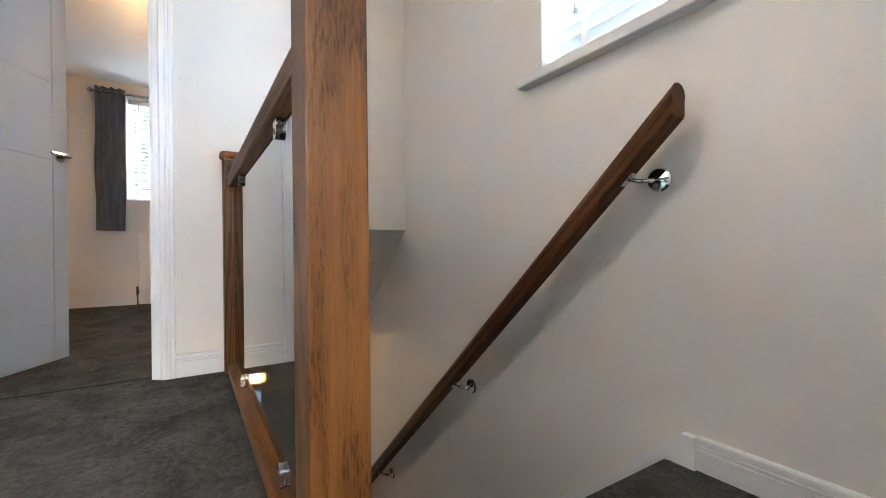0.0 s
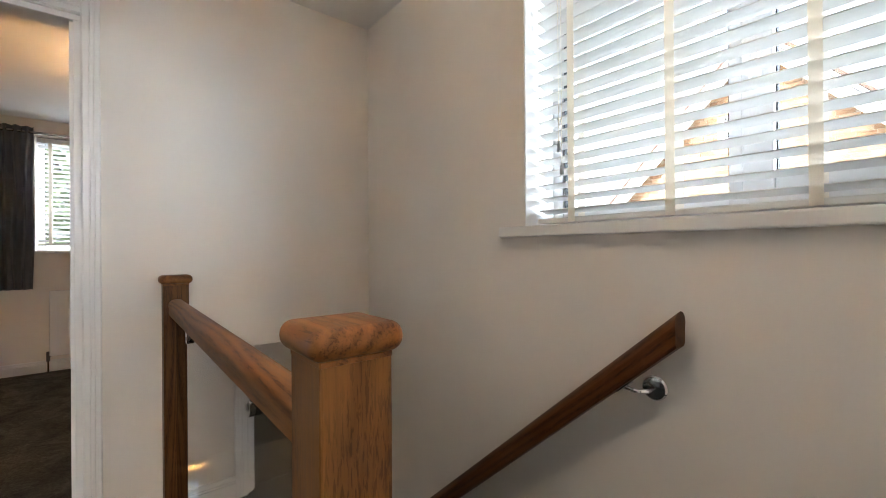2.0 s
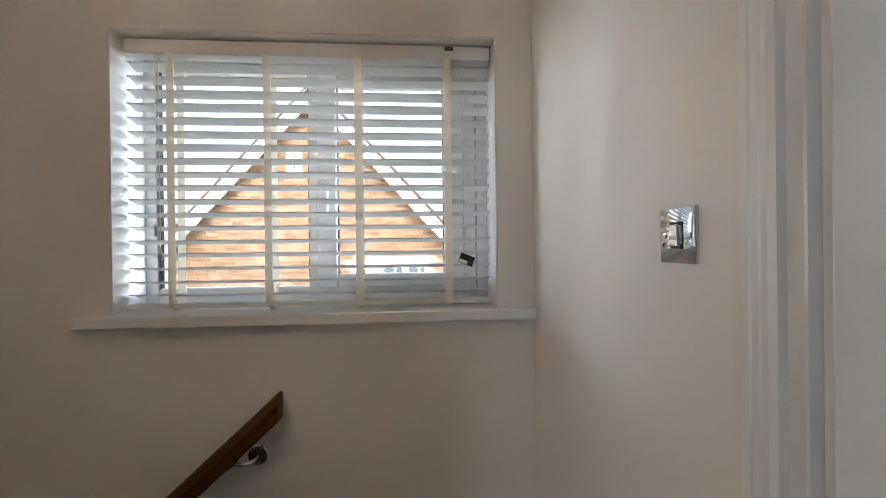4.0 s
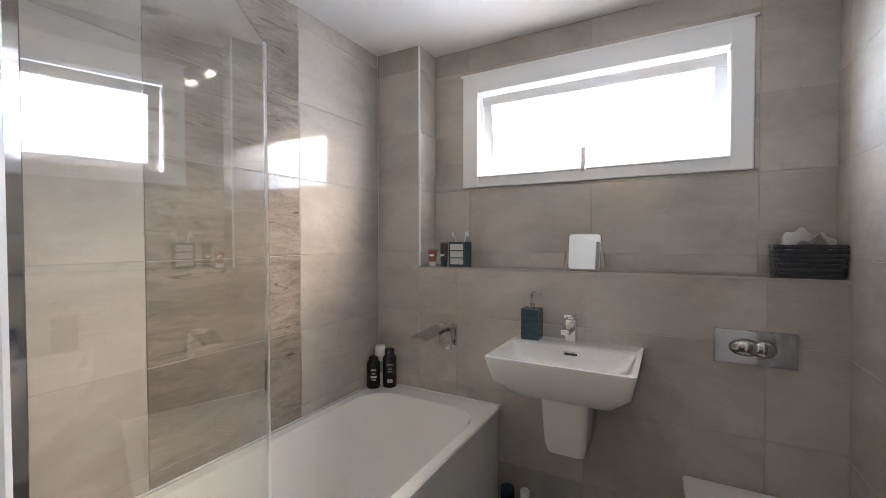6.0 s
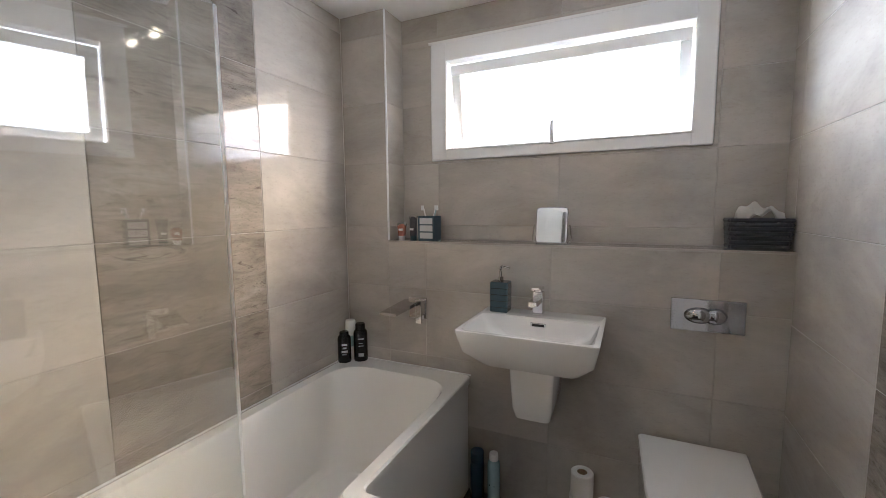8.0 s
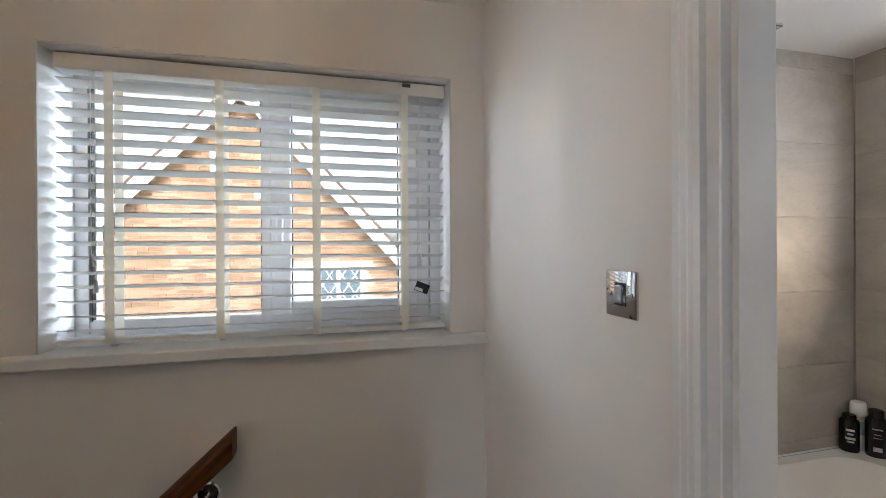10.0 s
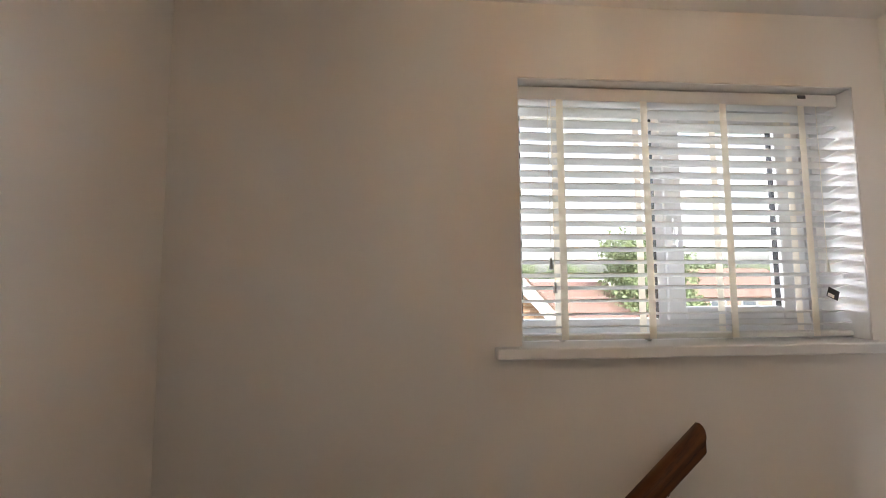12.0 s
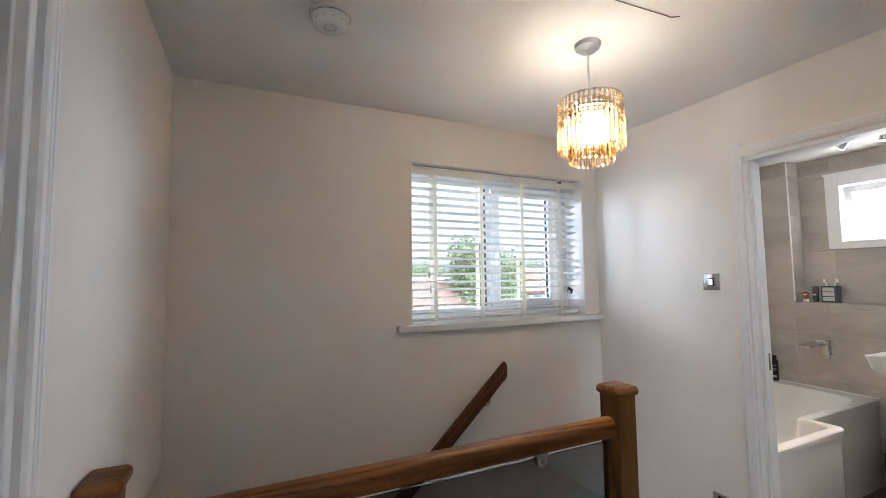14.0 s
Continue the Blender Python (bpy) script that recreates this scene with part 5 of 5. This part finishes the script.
def toilet_roll(x, y, z, m=None):
    root = thing("toilet_roll", "white toilet roll standing on the bathroom floor", "toilet roll", pose(x, y, z), group="toilet rolls by the wall")
    part("paper", lathe([(0.021, 0.0), (0.043, 0.0), (0.046, 0.004), (0.046, 0.098), (0.043, 0.102), (0.021, 0.102), (0.021, 0.0)], 28), TISSUE, root, smooth=True)
    part("core", lathe([(0.0208, 0.002), (0.0208, 0.100), (0.0195, 0.100), (0.0195, 0.002), (0.0208, 0.002)], 20), CARD, root, "brown card core")
    return root


r0 = toilet_roll(1.712, -1.268, 0.0)
for x, y, z in ((1.715, -1.270, 0.103), (1.717, -1.274, 0.206), (1.700, -1.372, 0.0), (1.703, -1.375, 0.103)):
    copy_thing(r0, pose(x, y, z))
bottle("cleaner_bottle", "blue bottle of cleaner on the bathroom floor", 1.772, -0.787, 0.0, 0.047, 0.20, 0.05, BLUEBOTTLE, BLUEBOTTLE, 0.7)
fresh = bottle("air_freshener", "pale aqua aerosol can on the bathroom floor", 1.778, -0.868, 0.0, 0.030, 0.22, 0.035, AQUA, TISSUE)
part("label_bar", box(-0.0285, -0.020, -0.012, 0.012, 0.10, 0.108), BLACK, fresh, "dark label print")

# ---- bathroom: ceiling spotlights ----
sp = thing("spotlight_bar", "chrome ceiling bar with swivelling lit spotlights", "spotlight", pose(1.36, -1.03, TOP))
part("ceiling_plate", box(-0.04, 0.04, -0.25, 0.25, -0.022, 0.0, 0.006), CHROME, sp)
for y, tx, ty in ((0.20, 0.10, 0.90), (0.0, 0.30, 0.35), (-0.20, 0.25, -0.60)):
    d = Vector((tx, ty, -1)).normalized()
    p0 = Vector((0, y, -0.065))
    head_bm = rod(bmesh.new(), p0 - d * 0.03, p0 + d * 0.045, 0.026, 0.029, 20)
    hd_ob = part("spot_head", head_bm, CHROME, sp, "chrome spot head", True)
    part("swivel", rod(bmesh.new(), (0, y, -0.02), p0, 0.007), CHROME, hd_ob)
    part("lens", rod(bmesh.new(), p0 + d * 0.0455, p0 + d * 0.047, 0.024, n=20), SPOTGLOW, hd_ob, "lit warm lens")

# ---- bathroom window ----
bwin = thing("window_3", "white plastic top-hung window, tilted open, obscured glass", "window", kind="structure")
Y0, Y1, Z0, Z1 = -1.716, -0.456, 1.66, 2.249
FX0, FX1 = XU - 0.012, XU + 0.06
for nm, b in (("frame_side", box(FX0, FX1, Y0, Y0 + 0.082, Z0, Z1, 0.008, 3)), ("frame_side", box(FX0, FX1, Y1 - 0.092, Y1, Z0, Z1, 0.008, 3)),
              ("frame_foot", box(FX0 + 0.001, FX1, Y0 + 0.075, Y1 - 0.085, Z0 + 0.001, Z0 + 0.062, 0.006, 3)), ("frame_head", box(FX0 + 0.001, FX1, Y0 + 0.075, Y1 - 0.085, Z1 - 0.095, Z1 - 0.001, 0.006, 3))):
    part(nm, b, UPVC, bwin)
sash_m = pose(XU + 0.055, 0, Z1 - 0.10, 0, -9, 0)
sa, sb, sz = Y0 + 0.085, Y1 - 0.095, -(Z1 - 0.10 - Z0 - 0.064)
sash = part("sash", box(-0.025, 0.025, sa, sb, -0.052, -0.001, 0.006, 3), UPVC, bwin, at=sash_m)
for nm, b in (("stile", box(-0.025, 0.025, sa, sa + 0.046, sz, -0.05, 0.006, 3)), ("stile", box(-0.025, 0.025, sb - 0.052, sb, sz, -0.05, 0.006, 3)), ("rail", box(-0.025, 0.025, sa + 0.040, sb - 0.046, sz, sz + 0.045, 0.006, 3))):
    part(nm, b, UPVC, sash)
pn = part("pane", box(-0.006, 0.0, sa + 0.042, sb - 0.048, sz + 0.041, -0.048), FROST, sash)
pn.visible_shadow = False
st = part("stay_handle", box(FX0 - 0.03, FX0 + 0.001, -1.09, -1.07, Z0 + 0.045, Z0 + 0.06, 0.003), UPVC, bwin, "white window handle")
part("lever", box(FX0 - 0.03, FX0 - 0.018, -1.092, -1.072, Z0 + 0.055, Z0 + 0.15, 0.003), UPVC, st)
part("bead_trim", box(XU - 0.006, XU + 0.002, Y0 - 0.012, Y1 + 0.012, Z1, Z1 + 0.012), TRIM, bwin)
for a, b, c, d in ((Y0 + 0.070, Y0 + 0.080, Z0 + 0.052, Z1 - 0.085), (Y1 - 0.090, Y1 - 0.080, Z0 + 0.052, Z1 - 0.085), (Y0 + 0.0805, Y1 - 0.0905, Z0 + 0.052, Z0 + 0.060), (Y0 + 0.0805, Y1 - 0.0905, Z1 - 0.094, Z1 - 0.085)):
    part("glazing_bead", box(FX0 - 0.005, FX0 + 0.002, a, b, c, d, 0.002), UPVC, bwin)

# ---- outside ----
gr = part("ground", box(-400, 400, 0.3, 800, -2.9, -2.75), GRASS)
tagged(gr, "mown grass and ground behind the houses", "ground", kind="structure")
YG = 7.5
AX, AZ, PITCH = -2.45, 4.85, 1.09
gab = thing("house", "buff brick gable house with white bargeboards across the way", "house")
w = 5.2
bm = bmesh.new()
pts = [(AX - w, -2.75), (AX + w, -2.75), (AX + w, AZ - w * PITCH + 0.15), (AX, AZ - 0.05), (AX - w, AZ - w * PITCH + 0.15)]
f = [bm.verts.new((x, YG + 0.012, z)) for x, z in pts]
b = [bm.verts.new((x, YG + 9, z)) for x, z in pts]
bm.faces.new(f)
bm.faces.new(b[::-1])
for k in range(5):
    bm.faces.new((f[k], f[(k + 1) % 5], b[(k + 1) % 5], b[k]))
part("wall", bm, MORTAR, gab, "buff brick gable wall")
rr = random.Random(5)
verts, faces = [], []
row = 0
z = -0.6
while z < AZ - 0.2:
    half = min(w, (AZ - 0.12 - (z + 0.065)) / PITCH)
    x = AX - half + (0.0 if row % 2 else 0.1125)
    while x + 0.215 < AX + half:
        if not (-1.68 < x + 0.215 and x < -0.07 and z < 1.2):
            d = YG - rr.random() * 0.004
            k = len(verts)
            verts += [(x, d, z), (x + 0.215, d, z), (x + 0.215, d, z + 0.065), (x, d, z + 0.065), (x, YG + 0.02, z), (x + 0.215, YG + 0.02, z), (x + 0.215, YG + 0.02, z + 0.065), (x, YG + 0.02, z + 0.065)]
            faces += [(k, k + 1, k + 2, k + 3), (k, k + 4, k + 5, k + 1), (k + 3, k + 2, k + 6, k + 7), (k, k + 3, k + 7, k + 4), (k + 1, k + 5, k + 6, k + 2)]
        x += 0.225
    z += 0.075
    row += 1
me = bpy.data.meshes.new("brickwork")
me.from_pydata(verts, [], faces)
me.materials.append(BRICK)
bo_ = new("brickwork", me)
bo_.parent = gab
tagged(bo_, "coursed buff bricks", kind="stuff")
for s in (-1, 1):
    ux = Vector((s, 0, -PITCH)).normalized()
    nn = Vector((s * PITCH, 0, 1)).normalized()
    part("bargeboard", extrude([(0, 0), (0.03, 0), (0.03, 0.24), (0, 0.24)], (AX, YG - 0.26, AZ - 0.02), Vector((AX, YG - 0.26, AZ - 0.02)) + ux * 6.2, (0, 1, 0), -nn), TRIM, gab, "white bargeboard")
    part("soffit", extrude([(0, 0), (0.26, 0), (0.26, 0.02), (0, 0.02)], Vector((AX, YG - 0.26, AZ - 0.02)) - nn * 0.05, Vector((AX, YG - 0.26, AZ - 0.02)) - nn * 0.05 + ux * 6.2, (0, 1, 0), -nn), TRIM, gab)
    part("roof", extrude([(0, 0), (9.6, 0), (9.6, -0.05), (0, -0.05)], Vector((AX, YG - 0.235, AZ)) - ux * 0.05, Vector((AX, YG - 0.235, AZ)) + ux * 6.4, (0, 1, 0), -nn), ROOFTILE, gab, "brown tiled roof")
gw = part("window", box(-1.66, -0.09, YG - 0.02, YG + 0.02, 0.1, 1.16, 0.01), UPVC, gab, "white framed leaded window")
part("pane", box(-1.58, -0.17, YG - 0.026, YG - 0.021, 0.18, 1.08), plain("dark_window_glass", (0.10, 0.13, 0.15), 0.05), gw)
lead = bmesh.new()
for k in range(-12, 26):
    for s in (1, -1):
        x0 = -1.58 + k * 0.26
        a, c = Vector((x0, YG - 0.029, 0.18)), Vector((x0 + s * 0.6, YG - 0.029, 1.08))
        t0, t1 = 0.0, 1.0
        d = c - a
        for lim, sign in ((-1.58, 1), (-0.17, -1)):
            if abs(d.x) > 1e-6:
                tt = (lim - a.x) / d.x
                if (d.x * sign) > 0:
                    t0 = max(t0, tt)
                else:
                    t1 = min(t1, tt)
        if t1 > t0 + 0.01:
            rod(lead, a + d * t0, a + d * t1, 0.013, n=4)
part("leading", lead, GREYCARD, gw, "diagonal lead strips")
for x in (-1.13, -0.62):
    part("mullion", box(x - 0.035, x + 0.035, YG - 0.05, YG - 0.02, 0.14, 1.12, 0.004), UPVC, gw)
part("net_curtain", box(-1.575, -1.165, YG - 0.048, YG - 0.044, 0.185, 1.075), TISSUE, gw, "pale curtain filling one pane")
part("vent", box(-2.25, -2.02, YG - 0.012, YG + 0.0, 2.55, 2.70), TRIM, gab, "small white wall vent")
plaque = part("name_plaque", box(-3.05, -2.72, YG - 0.02, YG, 3.05, 3.5, 0.005), TRIM, gab, "white plaque on the gable")
for ch, z in (("N", 3.37), ("A", 3.09)):
    curve = bpy.data.curves.new("letter", "FONT")
    curve.body, curve.size, curve.extrude, curve.align_x = ch, 0.15, 0.003, "CENTER"
    glyph = bpy.data.meshes.new_from_object(bpy.data.objects.new("letter", curve))
    glyph.materials.clear()
    glyph.materials.append(BLACK)
    share("letter", glyph, plaque, pose(-2.885, YG - 0.024, z, 90), "black letter on the plaque")


def far_house(x0, x1, y, eave, ridge, label, roof):
    root = thing("house", label, "house")
    part("wall", box(x0, x1, y, y + 7, -2.75, eave), REDBRICK, root, "red brick wall")
    bm = extrude([(-0.3, 0), (3.5, ridge - eave), (7.3, 0)], (x0 - 0.2, y, eave), (x1 + 0.2, y, eave), (0, 1, 0), (0, 0, 1))
    part("roof", bm, roof, root, "pitched tiled roof")
    for k in range(int((x1 - x0) / 2.4)):
        x = x0 + 0.7 + k * 2.4
        wn_ = part("window", box(x, x + 1.2, y - 0.04, y + 0.02, eave - 1.35, eave - 0.25, 0.02), UPVC, root, "white framed window")
        part("pane", box(x + 0.08, x + 1.12, y - 0.05, y - 0.041, eave - 1.27, eave - 0.33), plain("far_glass", (0.09, 0.11, 0.13), 0.08), wn_)
    return root


far_house(3.2, 8.6, 17.0, -0.6, 1.35, "low red-roofed brick house beyond the gable", REDROOF)
far_house(16.5, 27.0, 27.0, 0.2, 2.3, "red brick house with a tiled roof far off", REDROOF)
far_house(33.0, 46.0, 50.0, 0.5, 3.0, "distant brick house with a brown roof", ROOFTILE)
flat = thing("outbuilding", "long pale flat roof edge beyond the low house", "outbuilding")
part("wall", box(5.0, 16.0, 25.0, 31.0, -2.75, 0.9), REDBRICK, flat)
part("roof_edge", box(4.8, 16.2, 24.8, 31.2, 0.9, 1.5, 0.03), TRIM, flat, "white roof fascia")


def tree(x, y, h, r, seed, label):
    rt = random.Random(seed)
    root = thing("tree", label, "tree", pose(x, y, -2.75))
    tr = rod(bmesh.new(), (0, 0, 0), (0.1, 0, h * 0.5), 0.22, 0.12, 10)
    for k in range(7):
        a = k * 2.4
        rod(tr, (0.05, 0, h * (0.28 + 0.04 * k)), (r * 0.6 * math.cos(a), r * 0.6 * math.sin(a), h * (0.5 + 0.06 * k)), 0.07, 0.02, 6)
    part("trunk", tr, BARK, root)
    vs, fs = [], []
    blobs = [(rt.uniform(-0.62, 0.62) * r, rt.uniform(-0.62, 0.62) * r, h * rt.uniform(0.42, 0.88), r * rt.uniform(0.28, 0.48)) for _ in range(22)]
    for bx, by, bz, br in blobs:
        for _ in range(330):
            d = Vector((rt.gauss(0, 1), rt.gauss(0, 1), rt.gauss(0, 0.8))).normalized() * br * rt.uniform(0.45, 1.08)
            p = Vector((bx, by, bz)) + d
            s = rt.uniform(0.07, 0.15)
            u = Vector((rt.gauss(0, 1), rt.gauss(0, 1), rt.gauss(0, 1))).normalized() * s
            v = u.cross(Vector((rt.gauss(0, 1), rt.gauss(0, 1), rt.gauss(0, 1)))).normalized() * s * 0.6
            k = len(vs)
            vs += [tuple(p - u), tuple(p + v), tuple(p + u), tuple(p - v)]
            fs.append((k, k + 1, k + 2, k + 3))
    cm = bpy.data.meshes.new("crown")
    cm.from_pydata(vs, [], fs)
    cm.materials.append(LEAF)
    share("crown", cm, root, Matrix(), "leafy green crown")
    return root


tree(10.0, 19.0, 6.7, 2.4, 4, "leafy green tree in a garden beyond the houses")
tree(13.5, 21.5, 5.2, 1.7, 8, "leafy green tree in a garden beyond the houses")
tree(18.5, 34.0, 6.0, 2.6, 9, "leafy green tree in the distance")
tree(30.0, 40.0, 6.4, 3.0, 12, "leafy green tree in the distance")
for x, y, h in ((4.0, 60, 6.5), (14.0, 62, 7.5), (24.0, 64, 7.0), (42.0, 66, 8.0), (55.0, 64, 7.0)):
    tree(x, y, h, 5.0, int(x * 7), "rounded tree on the far skyline")
for x, y, h in ((-14.0, -1.6, 9.5), (-15.5, -5.6, 9.0)):
    tree(x, y, h, 3.3, int(h * 9), "tall leafy green tree outside the bedroom window")
gr2 = part("ground_west", box(-400, -6.0, -300, 0.3, -2.9, -2.75), GRASS)
tagged(gr2, "grass outside the bedroom window", "ground", kind="structure")


# ---- bathroom: boards and tiles, piece by piece ----
def tile_mesh(w, h, material):
    bm = bmesh.new()
    c, t = 0.0015, 0.008
    a = [bm.verts.new((x, 0, z)) for x, z in ((0, 0), (w, 0), (w, h), (0, h))]
    b = [bm.verts.new((x, -t + c, z)) for x, z in ((0, 0), (w, 0), (w, h), (0, h))]
    d = [bm.verts.new((x, -t, z)) for x, z in ((c, c), (w - c, c), (w - c, h - c), (c, h - c))]
    for p, q in ((a, b), (b, d)):
        for k in range(4):
            bm.faces.new((p[k], p[(k + 1) % 4], q[(k + 1) % 4], q[k]))
    bm.faces.new(d)
    return mesh_of("tile", bm, material)


TILES = {}


def tile_run(parent, origin, turn, us, zs, dark=(), hole=None):
    """Tiles between the joints us (along the wall from origin, to its right as seen) and zs; the dark columns take the dark stone."""
    for i, (u0, u1) in enumerate(zip(us, us[1:])):
        for z0, z1 in zip(zs, zs[1:]):
            cells = [(u0, u1, z0, z1)]
            if hole:
                a, b, c, d = hole
                if u0 < b and u1 > a and z0 < d and z1 > c:
                    cells = []
                    if z0 < c - 0.004:
                        cells.append((u0, u1, z0, c))
                    if z1 > d + 0.004:
                        cells.append((u0, u1, d, z1))
                    m0, m1 = max(z0, c), min(z1, d)
                    if u0 < a - 0.004:
                        cells.append((u0, a, m0, m1))
                    if u1 > b + 0.004:
                        cells.append((b, u1, m0, m1))
            for x0, x1, c0, c1 in cells:
                key = (round(x1 - x0, 4), round(c1 - c0, 4), i in dark)
                if key not in TILES:
                    TILES[key] = tile_mesh(x1 - x0 - 0.0024, c1 - c0 - 0.0024, DARKTILE if i in dark else TILE)
                m = pose(*origin, 0, 0, turn) @ Matrix.Translation((x0 + 0.0012, 0, c0 + 0.0012))
                share("tile", TILES[key], parent, m)


ROWS = [0.0, 0.315, 0.65, 0.985, 1.32, 1.655, 1.99, 2.325, TOP]
EROWS = [0.0, 0.330, 0.665, 1.008, 1.241]
UROWS = [1.251, 1.322, 1.648, 1.95, 2.28, TOP]
OBS = bpy.data.objects
tile_run(OBS["wall_north"], (0.10, 0.0, 0), 0, [0.0, 0.556, 1.171, 1.725], ROWS, dark=(1,))
tile_run(OBS["wall_bathroom_boxing"], (XL + 0.008, -0.009, 0), -90, [0.0, 0.2650], [*EROWS[:-1], 1.322, 1.648, 1.95, 2.28, TOP])
tile_run(OBS["wall_bathroom_boxing"], (XL + 0.008, -0.009, 0), -90, [0.265, 0.485, 1.102, 1.727, 1.955], EROWS)
tile_run(OBS["wall_bathroom_boxing"], (XL, -0.2738, 0), 0, [0.006, 0.163], UROWS)
tile_run(OBS["wall_bathroom_east"], (XU + 0.008, -0.282, 0), -90, [0.0, 0.21, 0.83, 1.452, 1.684], UROWS, hole=(0.174, 1.434, 1.66, 2.249))
tile_run(OBS["wall_bathroom_south"], (XU, -1.968, 0), 180, [0.0, 0.12, 0.728, 1.345, 1.88], ROWS, dark=(2,))
fl = OBS["floor_bathroom"]
me_b = {}
for j in range(13):
    y = -1.96 + j * 0.146
    cuts = [0.054, 0.054 + (0.35 if j % 3 == 0 else 0.8 if j % 3 == 1 else 1.25), 1.99]
    for x0, x1 in zip(cuts, cuts[1:]):
        key = round(x1 - x0, 3)
        if key not in me_b:
            me_b[key] = mesh_of("board", box(0.001, x1 - x0 - 0.001, 0.001, 0.145, -0.004, 0.0, 0.0012, 1), PLANK)
        share("board", me_b[key], fl, pose(x0, y, 0.0))
